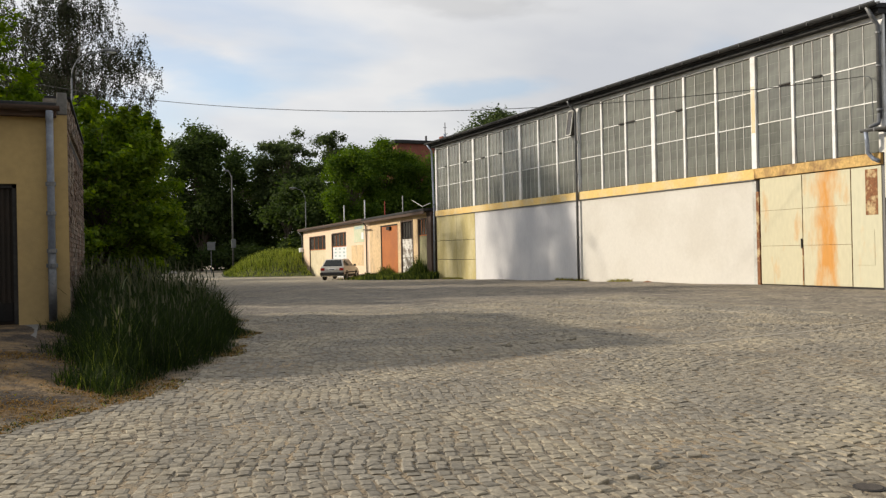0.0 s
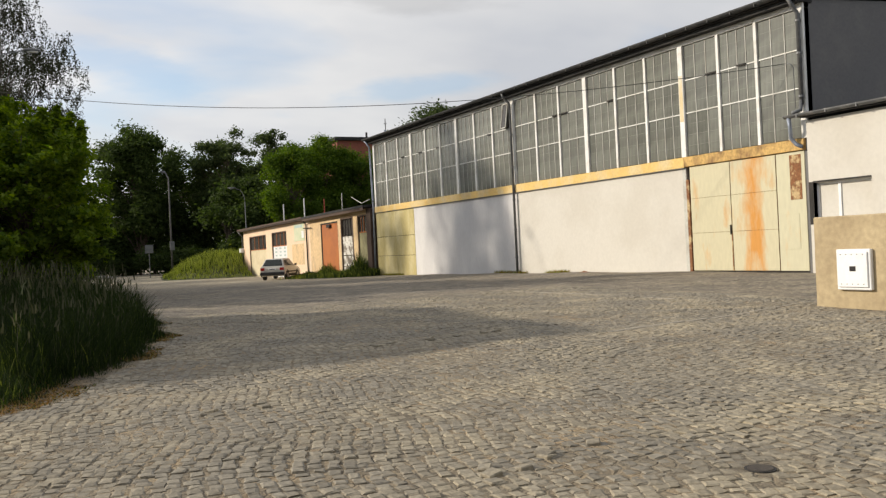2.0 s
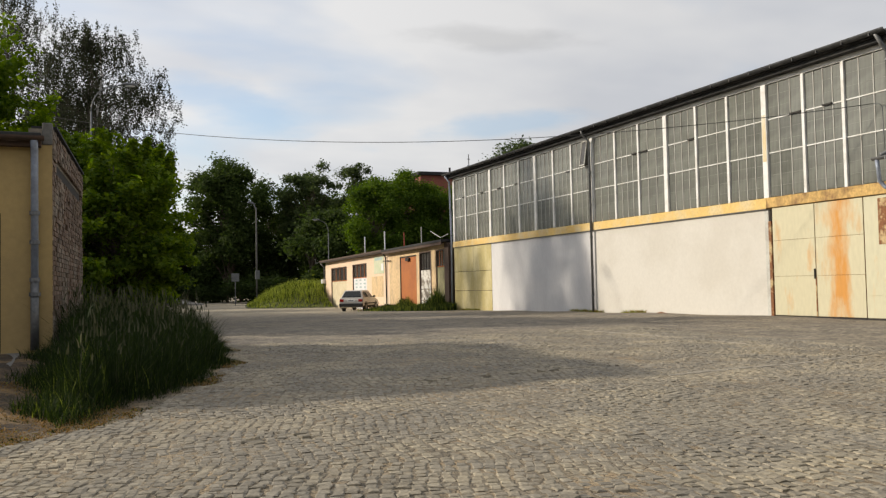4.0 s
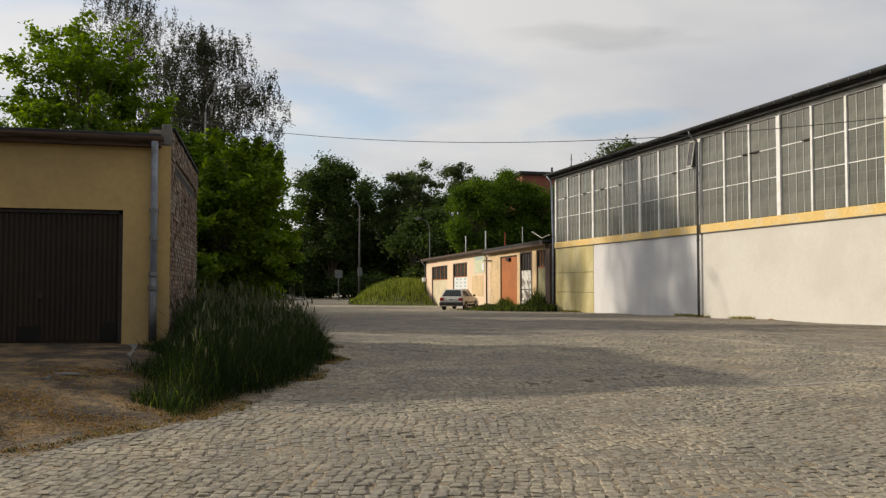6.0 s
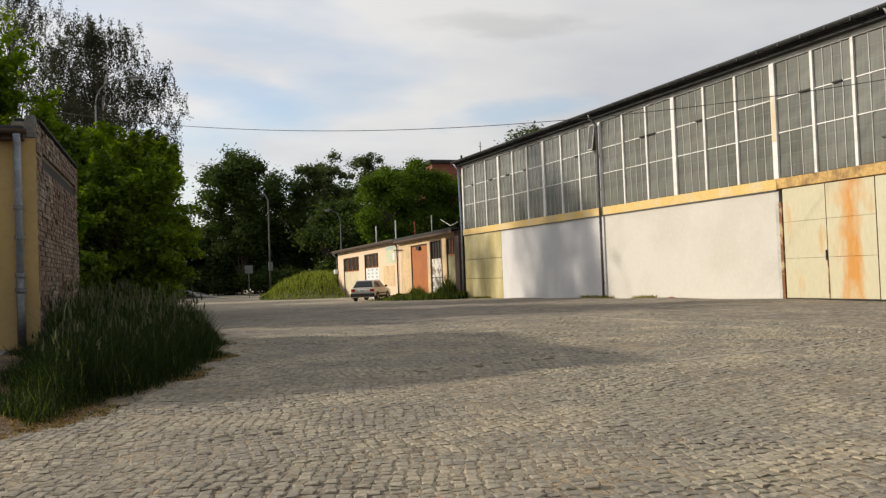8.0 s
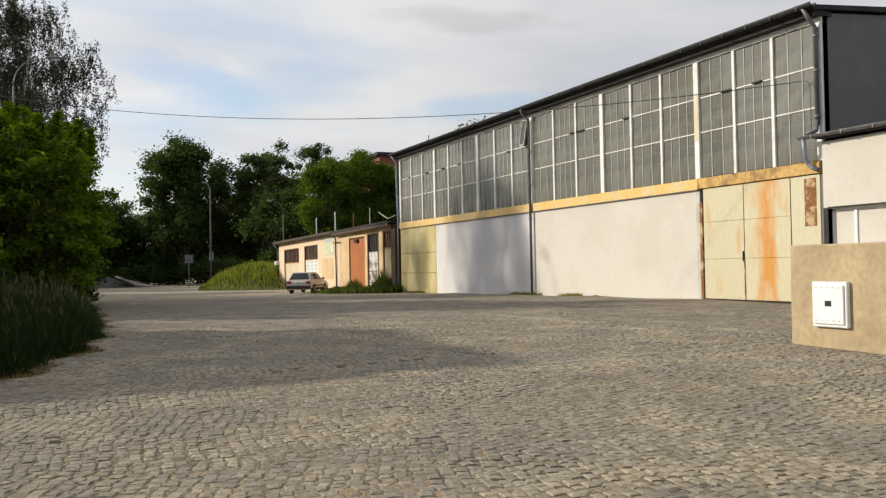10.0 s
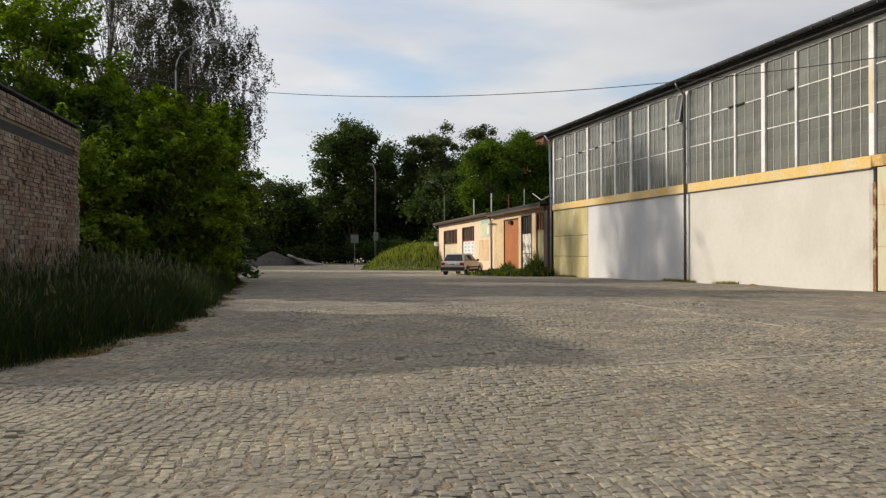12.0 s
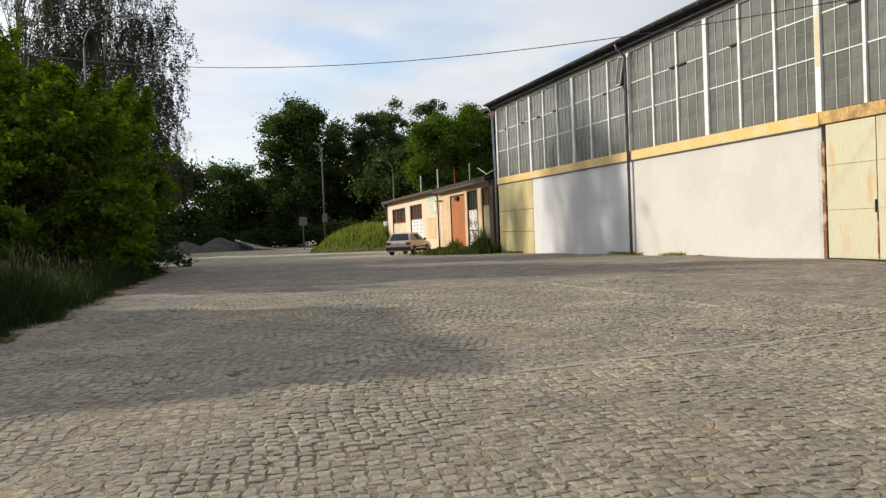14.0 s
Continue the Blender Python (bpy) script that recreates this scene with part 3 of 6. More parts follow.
# unseen plain walls, added to close the yard behind the camera and block sky light
for nm, a, c in (("wall_south", (-32, -9.4, -0.3), (22, -9, 8.5)), ("wall_west", (-15.4, -9, -0.3), (-15, 15, 4.2))):
    tagged(part(nm, boxes((a, c)), M_GREYREND), "unseen plain dark wall added to block sky light", "wall", kind="structure")

# ---- the hall ----
HX, H0, H1 = 20.74, 19.3, 50.2
BAYS = [19.3, 24.2, 29.4, 34.6, 39.8, 45.0, 50.2]
hall = thing("warehouse_hall", "long hall with white walls and a high band of wired glass", "warehouse", (HX, 35, -0.1))
Z0 = -0.7
part("wall", boxes(((HX, 24.36, Z0), (HX + 0.3, 34.6, 3.5))), M_WHITE, hall, "freshly painted white rendered wall")
part("wall", boxes(((HX, 34.6, Z0), (HX + 0.3, 45.0, 3.5))), M_GREYWHITE, hall, "blotchy grey-white rendered wall")
for y0, y1 in ((45.02, 47.4), (47.42, 50.2)):
    for z0, z1 in ((Z0, 0.93), (0.95, 2.03), (2.05, 3.5)):
        part("panel", boxes(((HX - 0.01, y0, z0), (HX + 0.2, y1, z1)), bevel=0.008), M_YPANEL, hall, "faded yellow sheet panel")
part("wall", boxes(((HX + 0.2, 45.0, Z0), (HX + 0.3, 50.2, 3.5))), M_DARK, hall)
part("beam", boxes(((HX - 0.07, 24.2, 3.5), (HX + 0.3, 50.25, 3.84)), bevel=0.01), M_BAND, hall, "yellow painted beam")
part("beam", boxes(((HX - 0.07, 19.45, 3.52), (HX + 0.3, 24.19, 3.84)), bevel=0.01), M_BANDRUST, hall, "rusty yellow beam over the gate")
part("ledge", boxes(((HX - 0.08, 24.2, 3.482), (HX - 0.0, 50.25, 3.498))), M_GUTTER, hall)
part("top_rail", boxes(((HX - 0.03, H0, 7.46), (HX + 0.2, H1, 7.60))), M_MULL, hall, "white steel top rail")
# columns and glazing
for k, y in enumerate(BAYS):
    yy = y + (0.11 if k == 0 else -0.11 if k == 6 else 0)
    part("column", boxes(((HX - 0.05, yy - 0.11, 3.842), (HX + 0.2, yy + 0.11, 7.458)), bevel=0.008), M_MULL, hall, "white steel column with rust marks")
stain = boxes(((HX - 0.054, 24.12, 5.0), (HX - 0.049, 24.28, 6.5)))
part("rust_stain", stain, M_STAIN, hall, "yellow rust stain on the column")
RAILS = (3.842, 5.26, 6.33, 7.458)
pane_cache = {}


def pane_mesh(w, h):
    key = (round(w, 3), round(h, 3))
    if key not in pane_cache:
        bm = boxes(((-0.004, -w / 2, -h / 2), (0.004, w / 2, h / 2)))
        me = bpy.data.meshes.new("pane")
        bm.to_mesh(me)
        bm.free()
        me.materials.append(M_GLASS)
        pane_cache[key] = me
    return pane_cache[key]


def hall_window(y0, y1, cols, rnd, last):
    """One glazed field between two uprights: bars, rails and its panes, some of them tilted a little."""
    edge = y1
    if not last:
        y1 -= 0.055
    frame_ob = part("window", boxes(((HX + 0.012, y0, RAILS[1] - 0.017), (HX + 0.06, y1, RAILS[1] + 0.017))), M_MULL, hall, "wired-glass window with thin steel bars")
    part("rail", boxes(((HX + 0.012, y0, RAILS[2] - 0.017), (HX + 0.06, y1, RAILS[2] + 0.017))), M_MULL, frame_ob)
    if not last:
        part("mullion", boxes(((HX - 0.035, edge - 0.055, 3.842), (HX + 0.1, edge + 0.055, 7.458)), bevel=0.006), M_MULL, frame_ob, "white steel mullion")
    w = (y1 - y0) / cols
    for c in range(1, cols):
        part("glazing_bar", boxes(((HX + 0.012, y0 + w * c - 0.012, 3.842), (HX + 0.055, y0 + w * c + 0.012, 7.458))), M_GREYMULL, frame_ob)
    for r, count in ((0, 3), (1, 2), (2, 2)):
        for i in range(1, count + 1):
            z = RAILS[r] + (RAILS[r + 1] - RAILS[r]) * i / (count + 1)
            part("glazing_bar", boxes(((HX + 0.026, y0, z - 0.004), (HX + 0.05, y1, z + 0.004))), M_GLASSBAR, frame_ob)
    for r in range(3):
        for c in range(cols):
            ob = new("pane", pane_mesh(w - 0.026, RAILS[r + 1] - RAILS[r] - 0.05))
            ob.location = (HX + 0.035, y0 + w * (c + 0.5), (RAILS[r] + RAILS[r + 1]) / 2)
            ob.rotation_euler = (0, radians(rnd.uniform(-0.7, 0.7)), radians(rnd.uniform(-0.7, 0.7)))
            ob.parent = frame_ob
    if rnd.random() < 0.62:
        z, c = RAILS[2] + rnd.choice((0.0, 0.0, -0.05)), rnd.randrange(cols)
        flap = boxes(((HX - 0.05, y0 + w * c, z - 0.015), (HX + 0.02, y0 + w * (c + 1), z + 0.03)))
        part("vent_flap", flap, M_DARK, frame_ob, "dark edge of a vent left ajar")


rnd = random.Random(4)
for k in range(6):
    a, b = BAYS[k] + (0.22 if k == 0 else 0.11), BAYS[k + 1] - (0.22 if k == 5 else 0.11)
    s = (b - a) / 3
    for j in range(3):
        hall_window(a + s * j + (0.055 if j else 0), a + s * (j + 1), 4 if k > 2 else 3 + (j + k) % 2, rnd, j == 2)
# one casement hangs open; a solid dark wedge stands in for the shade behind it
part("open_bay", extrude_profile([(HX + 0.02, 7.41), (HX + 0.02, 6.36), (HX - 0.15, 6.40)], 1, 34.92, 35.30), M_DARK, hall, "dark wedge standing in for shade behind the casement")
casement = boxes(((-0.02, -0.21, -1.1), (0.02, -0.18, 0.0)), ((-0.02, 0.18, -1.1), (0.02, 0.21, 0.0)), ((-0.02, -0.18, -1.1), (0.02, 0.18, -1.06)),
                 ((-0.02, -0.18, -0.04), (0.02, 0.18, 0.0)))
op = part("open_casement", casement, M_GREYMULL, hall, "steel casement propped open at its foot")
op.location, op.rotation_euler = (HX - 0.03, 35.12, 7.43), (0, radians(9), 0)
cg = part("pane", boxes(((-0.004, -0.18, -1.06), (0.004, 0.18, -0.04))), M_DARKGLASS)
cg.parent = op
# roof, gutter, pipes
roof = extrude_profile([(HX - 0.42, 7.72), (HX - 0.42, 7.84), (32.5, 8.75), (45.2, 7.84), (45.2, 7.72), (32.5, 8.55)], 1, H0 - 0.1, H1 + 0.35)
part("roof", roof, M_FASCIA, hall, "dark felt roof with a wide eave")
part("fascia", boxes(((HX - 0.30, H0 - 0.05, 7.60), (HX + 0.3, H1 + 0.3, 7.73))), M_FASCIA, hall, "dark fascia under the eave")


def gutter_run(p0, p1, r, parent, mat):
    """A half-round gutter with its beaded lip and brackets."""
    bm = bmesh.new()
    a, b = Vector(p0), Vector(p1)
    d = (b - a).normalized()
    side = d.cross(Vector((0, 0, 1)))
    prev = None
    for s in range(9):
        t = math.pi * s / 8
        off = side * math.cos(t) * r - Vector((0, 0, 1)) * math.sin(t) * r
        inn = off * 0.86
        ring = [bm.verts.new(q) for q in (a + off, b + off, b + inn, a + inn)]
        if prev:
            bm.faces.new((prev[0], prev[1], ring[1], ring[0]))
            bm.faces.new((prev[3], ring[3], ring[2], prev[2]))
        prev = ring
    n = int((b - a).length / 0.9)
    for i in range(n):
        q = a + d * ((i + 0.5) * (b - a).length / n)
        box(bm, q - Vector((r, 0.015, r + 0.012)), q + Vector((r, 0.015, 0.01)))
    return part("gutter", bm, mat, parent, "weathered half-round metal gutter")


gutter_run((HX - 0.50, H0 - 0.2, 7.86), (HX - 0.50, H1 + 0.3, 7.86), 0.11, hall, M_BLACKGUTTER)


def downpipe(points, r, parent, mat, collars=(), name="downpipe", label="weathered round downpipe"):
    ob = part(name, tubes([(points, r)], 10), mat, parent, label, True)
    for c in collars:
        part("collar", tubes([((c - Vector((0, 0, 0.03)), c + Vector((0, 0, 0.03))), r * 1.35)], 10), M_GUTTER, ob)
    return ob


def V(*a):
    return Vector(a)


downpipe([V(HX - 0.5, 34.62, 7.8), V(HX - 0.45, 34.62, 7.62), V(HX - 0.14, 34.6, 7.3), V(HX - 0.14, 34.6, land1(HX, 34.6) + 0.02)], 0.055, hall, M_GUTTER,
         [V(HX - 0.14, 34.6, z) for z in (0.7, 1.9, 3.2, 4.6, 6.0)])
downpipe([V(HX - 0.5, 50.3, 7.8), V(HX - 0.2, 50.3, 7.4), V(HX - 0.12, 50.3, 3.9), V(HX - 0.12, 50.38, -0.1)], 0.055, hall, M_GALV,
         [V(HX - 0.13, 50.3, z) for z in (4.2, 5.6, 7.0)])
downpipe([V(HX - 0.5, 19.45, 7.8), V(HX - 0.3, 19.42, 7.5), V(HX - 0.13, 19.4, 7.3), V(HX - 0.13, 19.4, 4.75)], 0.06, hall, M_GUTTER,
         [V(HX - 0.13, 19.4, z) for z in (5.0, 6.2, 7.1)])
# gable end, back and inside
part("gable_wall", extrude_profile([(HX + 0.02, Z0), (HX + 0.02, 7.68), (32.5, 8.5), (45, 7.68), (45, Z0)], 1, H0, H0 + 0.25), M_GREYCLAD, hall, "dark grey clad gable wall")
part("gable_wall", extrude_profile([(HX + 0.31, Z0), (HX + 0.31, 7.68), (32.5, 8.5), (45, 7.68), (45, Z0)], 1, H1 - 0.25, H1), M_GREYCLAD, hall, "dark grey clad gable wall")
part("back_wall", boxes(((44.7, H0 + 0.26, Z0), (45.0, H1 - 0.26, 7.68))), M_INNER, hall)
part("inner_floor", boxes(((HX + 0.31, H0 + 0.26, Z0), (44.7, H1 - 0.26, 0.13))), M_CONC, hall)

# ---- the gate in the hall ----
gate = thing("sliding_gate", "pale yellow steel gate streaked with orange rust", "gate", (HX, 22, 0.1))
GB = 0.13


def gate_leaf(y0, y1, mat):
    leaf = part("leaf", boxes(((HX + 0.004, y0, GB), (HX + 0.08, y1, 3.5))), M_RUST, gate)
    for z0, z1 in ((GB + 0.01, 1.335), (1.35, 2.46), (2.475, 3.49)):
        part("sheet", boxes(((HX - 0.012, y0 + 0.004, z0 - 0.004), (HX + 0.002, y1 - 0.004, z1 + 0.003)), bevel=0.003), mat, leaf, "rust-streaked yellow sheet")
    return leaf


gate_leaf(22.30, 24.02, M_GATE2)
two = gate_leaf(20.52, 22.28, M_GATE2)
part("handle", boxes(((HX - 0.06, 22.3, 1.25), (HX - 0.012, 22.34, 1.55)), bevel=0.006), M_DARK, two, "dark iron pull handle")
part("bolt", boxes(((HX - 0.03, 22.27, GB), (HX - 0.012, 22.31, 1.3))), M_RUST, two)
part("side_panel", boxes(((HX - 0.005, 19.5, GB), (HX + 0.05, 20.5, 3.5)), bevel=0.006), M_GATE, gate, "pale side panel beside the leaves")
part("rust_plate", boxes(((HX - 0.012, 19.62, 2.15), (HX - 0.006, 20.02, 3.42))), M_RUST, gate, "flaking rust plate")
part("small_door", boxes(((HX - 0.014, 19.75, 0.75), (HX - 0.006, 20.4, 1.75)), bevel=0.003), M_GATE, gate, "small hatch panel")
part("jamb", boxes(((HX - 0.03, 24.06, GB - 0.3), (HX + 0.1, 24.19, 3.1)), bevel=0.008), M_RUST, gate, "rusted steel jamb")
part("jamb", boxes(((HX + 0.0, 24.19, GB - 0.3), (HX + 0.1, 24.36, 3.5))), M_GREYMULL, gate, "grey recess beside the jamb")
part("guide_rail", boxes(((HX + 0.02, 19.5, GB - 0.5), (HX + 0.1, 24.06, GB - 0.005))), M_DARK, gate)

# ---- white annex beside the hall ----
annex = thing("white_annex", "low white rendered building with a dark gutter", "building", (27, 11, 0))
AX = HX - 0.12
WY0, WY1, WZ0, WZ1 = 17.35, 19.15, 1.45, 2.56
for a, b in (((AX, 2, Z0), (AX + 0.3, WY0, 4.3)), ((AX, WY1, Z0), (AX + 0.3, 19.29, 4.3)), ((AX, WY0, Z0), (AX + 0.3, WY1, WZ0)), ((AX, WY0, WZ1), (AX + 0.3, WY1, 4.3)),
             ((AX + 0.3, 2, Z0), (36, 2.3, 4.3)), ((35.7, 2.3, Z0), (36, 19.29, 4.3))):
    part("wall", boxes((a, b)), M_WHITE, annex, "white rendered wall")
part("roof", extrude_profile([(AX - 0.25, 4.36), (AX - 0.25, 4.46), (36.2, 5.3), (36.2, 5.2)], 1, 1.8, 19.28), M_FASCIA, annex, "dark felt roof")
win = part("window", boxes(((AX + 0.14, WY0, WZ0), (AX + 0.19, WY0 + 0.06, WZ1)), ((AX + 0.14, WY1 - 0.06, WZ0), (AX + 0.19, WY1, WZ1)),
                           ((AX + 0.14, WY0, WZ1 - 0.06), (AX + 0.19, WY1, WZ1)), ((AX + 0.14, WY0, WZ0), (AX + 0.19, WY1, WZ0 + 0.06)),
                           ((AX + 0.13, 18.38, WZ0), (AX + 0.2, 18.46, WZ1))), M_PLAINWHITE, annex, "white framed window")
for a, b in ((WY0 + 0.06, 18.38), (18.46, WY1 - 0.06)):
    part("blind", boxes(((AX + 0.17, a, WZ0 + 0.06), (AX + 0.18, b, WZ1 - 0.06))), M_WHITE, win, "closed white blind")
part("reveal", boxes(((AX + 0.002, WY1, WZ0), (AX + 0.14, WY1 + 0.004, WZ1)), ((AX - 0.012, WY1, WZ0 - 0.03), (AX - 0.002, WY1 + 0.14, WZ1 + 0.03)),
                     ((AX - 0.012, WY0, WZ1 + 0.001), (AX - 0.002, WY1, WZ1 + 0.05))), M_DARK, annex, "dark painted window surround")
gutter_run((AX - 0.3, 2, 4.48), (AX - 0.3, 19.75, 4.48), 0.09, annex, M_GUTTER)
downpipe([V(AX - 0.3, 19.62, 4.42), V(AX - 0.28, 19.6, 4.15), V(AX - 0.12, 19.72, 3.86), V(AX - 0.06, 19.6, 3.68), V(AX - 0.02, 19.45, 3.6)], 0.055, annex, M_GALV)
downpipe([V(HX - 0.13, 19.4, 4.9), V(HX - 0.16, 19.42, 4.62), V(AX - 0.3, 19.5, 4.52)], 0.06, annex, M_GUTTER)

# ---- low concrete wall with a meter cabinet ----
cw = thing("concrete_wall", "low stained beige concrete wall beside the paving", "wall", (12.8, 9, 0))
part("wall_body", boxes(((12.65, 3, -0.3), (13.0, 12.6, 1.49)), bevel=0.02), M_CONCWALL, cw)
part("base_course", boxes(((12.635, 3, -0.3), (12.65, 12.58, 0.96)), bevel=0.004), M_CONCWALL, cw, "slightly proud lower lift of concrete")
cab = thing("meter_cabinet", "white steel meter cabinet with a small dark opening", "cabinet", (12.6, 11.8, 0.3))
part("cabinet_frame", boxes(((12.56, 11.49, 0.30), (12.634, 12.11, 0.95)), bevel=0.012), M_PLAINWHITE, cab)
cd = part("cabinet_door", boxes(((12.535, 11.53, 0.345), (12.559, 12.07, 0.905)), bevel=0.01), M_PLAINWHITE, cab)
part("opening", boxes(((12.530, 11.74, 0.60), (12.536, 11.85, 0.68))), M_DARK, cd, "small dark opening")
for z in (0.39, 0.86):
    for i in range(5):
        part("rivet", boxes(((12.529, 11.60 + i * 0.1, z), (12.535, 11.612 + i * 0.1, z + 0.012))), M_DARK, cd)

# ---- the ochre garage ----
GY, GX = 16.86, 0.22
BX, BY = 0.58, 22.8
garage = thing("garage", "ochre rendered garage with an exposed brick side", "garage", (-1.6, 19, 0.3))
DX0, DX1, DZ0, DZ1 = -2.86, -0.485, 0.42, 2.505
part("front_wall", extrude_profile([(-3.47, -0.2), (-3.47, 3.55), (GX, 3.55), (GX, -0.2), (DX1, -0.2), (DX1, DZ1), (DX0, DZ1), (DX0, -0.2)], 1, GY, GY + 0.3),
     M_OCHRE, garage, "ochre rendered front wall")
part("door_sill", boxes(((DX0, GY, -0.2), (DX1, GY + 0.3, DZ0 - 0.02))), M_CONC, garage, "concrete door sill")
part("parapet", boxes(((GX - 0.14, GY - 0.02, 3.552), (GX + 0.005, GY + 0.3, 3.89)), bevel=0.012), M_CONC, garage, "rendered parapet end")
part("fascia", boxes(((-3.47, GY - 0.16, 3.50), (GX - 0.145, GY - 0.005, 3.62)), bevel=0.008), M_TIMBER, garage, "dark brown fascia board")
part("roof_edge", boxes(((-3.47, GY - 0.2, 3.625), (GX - 0.145, GY + 0.3, 3.705)), bevel=0.01), M_FASCIA, garage, "black felt roof edge")
gutter_run((-3.5, GY - 0.25, 3.64), (GX - 0.1, GY - 0.25, 3.64), 0.07, garage, M_TIMBER)
rf = bmesh.new()
q = [rf.verts.new(c) for c in ((-3.47, GY + 0.28, 3.695), (GX - 0.14, GY + 0.28, 3.695), (BX - 0.14, BY, 3.80), (-3.47, BY, 3.80),
                               (-3.47, GY + 0.28, 3.6), (GX - 0.14, GY + 0.28, 3.6), (BX - 0.14, BY, 3.7), (-3.47, BY, 3.7))]
for f in ((0, 1, 2, 3), (7, 6, 5, 4), (0, 4, 5, 1), (1, 5, 6, 2), (2, 6, 7, 3), (3, 7, 4, 0)):
    rf.faces.new([q[i] for i in f])
part("roof", rf, M_FASCIA, garage)
gd = part("garage_door", boxes(((DX0, GY + 0.10, DZ0), (DX1, GY + 0.13, DZ1))), M_DOORBROWN, garage, "dark brown ribbed steel up-and-over door")
ribs = bmesh.new()
n = 30
for i in range(n):
    a = DX0 + 0.07 + i * (DX1 - DX0 - 0.14) / n
    box(ribs, (a, GY + 0.082, DZ0 + 0.05), (a + 0.048, GY + 0.10, DZ1 - 0.07), 0.006)
part("ribs", ribs, M_DOORBROWN, gd)
part("door_frame", boxes(((DX0, GY + 0.05, DZ0), (DX0 + 0.06, GY + 0.1, DZ1)), ((DX1 - 0.06, GY + 0.05, DZ0), (DX1, GY + 0.1, DZ1)),
                         ((DX0, GY + 0.05, DZ1 - 0.06), (DX1, GY + 0.1, DZ1))), M_DARK, gd, "black steel door frame")
part("door_handle", boxes(((-1.72, GY + 0.05, 1.12), (-1.64, GY + 0.082, 1.2)), ((-1.69, GY + 0.04, 1.2), (-1.67, GY + 0.06, 1.26)), bevel=0.005), M_BLACK, gd)
downpipe([V(-0.02, GY - 0.25, 3.6), V(-0.02, GY - 0.12, 3.46), V(-0.02, GY - 0.09, 3.3), V(-0.02, GY - 0.09, 0.95)], 0.055, garage, M_GALV,
         [V(-0.02, GY - 0.09, z) for z in (2.5, 2.06, 1.5)], label="blue-grey galvanised downpipe")
downpipe([V(-0.02, GY - 0.09, 1.5), V(-0.02, GY - 0.09, 0.45)], 0.062, garage, M_GUTTER, [V(-0.02, GY - 0.09, 1.28)], label="dark cast lower length of the downpipe")
part("back_wall", boxes(((-3.47, BY - 0.3, -0.2), (BX - 0.16, BY, 3.69))), M_MORTAR, garage)

# three thin black patches low on the door
for x0, x1, z1 in ((DX0 + 0.07, -2.5, 0.72), (-1.98, -1.66, 0.70), (-0.8, DX1 - 0.07, 0.74)):
    part("scuff_plate", boxes(((x0, GY + 0.074, DZ0 + 0.04), (x1, GY + 0.081, z1)), bevel=0.003), M_MATTBLACK, gd, "black patch at the foot of the door")

# neighbouring garage
nb = thing("neighbour_garage", "grey-green rendered garage adjoining the ochre one", "garage", (-6, 19, 0.3))
part("front_wall", boxes(((-9.5, GY - 0.02, -0.2), (-3.475, GY + 0.3, 3.58))), M_GREYREND, nb)
part("roof", boxes(((-9.5, GY - 0.25, 3.59), (-3.475, BY, 3.71)), bevel=0.01), M_FASCIA, nb)
part("side_wall", boxes(((-9.5, GY + 0.3, -0.2), (-9.2, BY, 3.58)), ((-9.2, BY - 0.3, -0.2), (-3.475, BY, 3.58))), M_GREYREND, nb)
ch = thing("roof_vent", "small rusty roof vent with a cap", "vent", (-3.75, 17.5, 3.76))
part("vent_pipe", tubes([((V(-3.75, 17.5, 3.75), V(-3.75, 17.5, 4.02)), 0.09)], 12), M_FASCIA, ch)
part("cap", tubes([((V(-3.75, 17.5, 4.02), V(-3.75, 17.5, 4.04), V(-3.75, 17.5, 4.11)), [0.1, 0.17, 0.03])], 12), M_GUTTER, ch)
mast = thing("aerial_mast", "thin dark aerial mast on the garage roof", "mast", (-3.6, 17.6, 3.76))
part("rod", tubes([((V(-3.63, 17.6, 3.70), V(-3.63, 17.6, 4.57)), 0.018)], 6), M_BLACK, mast)
part("stay", tubes([([V(-3.63 + 0.26 * math.sin(i / 6 * 2.2), 17.6, 4.5 - 0.78 * i / 6) for i in range(7)], 0.006)], 5), M_GREYMULL, mast)

# concrete apron and broken slabs before the door
apron = extrude_profile([(GY, -0.1), (GY, 0.41), (15.4, 0.36), (14.2, 0.26), (13.7, 0.02), (13.7, -0.1)], 0, -3.6, -0.22)
ap = part("apron", apron, M_CONC)
tagged(ap, "cracked concrete apron sloping down from the garage door", "pavement", kind="structure")


def slab(x, y, w, d, h, turn, label, mat=None):
    bm = bmesh.new()
    r = random.Random(int(x * 100 + y * 10))
    ring = [(math.cos(a) * w * r.uniform(0.7, 1.1), math.sin(a) * d * r.uniform(0.7, 1.1)) for a in [i * 1.05 for i in range(6)]]
    lo, hi = [bm.verts.new((a, b, -0.02)) for a, b in ring], [bm.verts.new((a * 0.93, b * 0.93, h + r.uniform(-0.01, 0.015))) for a, b in ring]
    bm.faces.new(lo[::-1])
    bm.faces.new(hi)
    for i in range(6):
        bm.faces.new((lo[i], lo[(i + 1) % 6], hi[(i + 1) % 6], hi[i]))
    ob = part("stone_slab", bm, mat or M_STONE)
    ob.matrix_world = Matrix.Translation((x, y, land1(x, y))) @ Euler((radians(r.uniform(-5, 5)), radians(r.uniform(-5, 5)), turn)).to_matrix().to_4x4()
    return tagged(ob, label, "stone", "loose slabs before the garage")


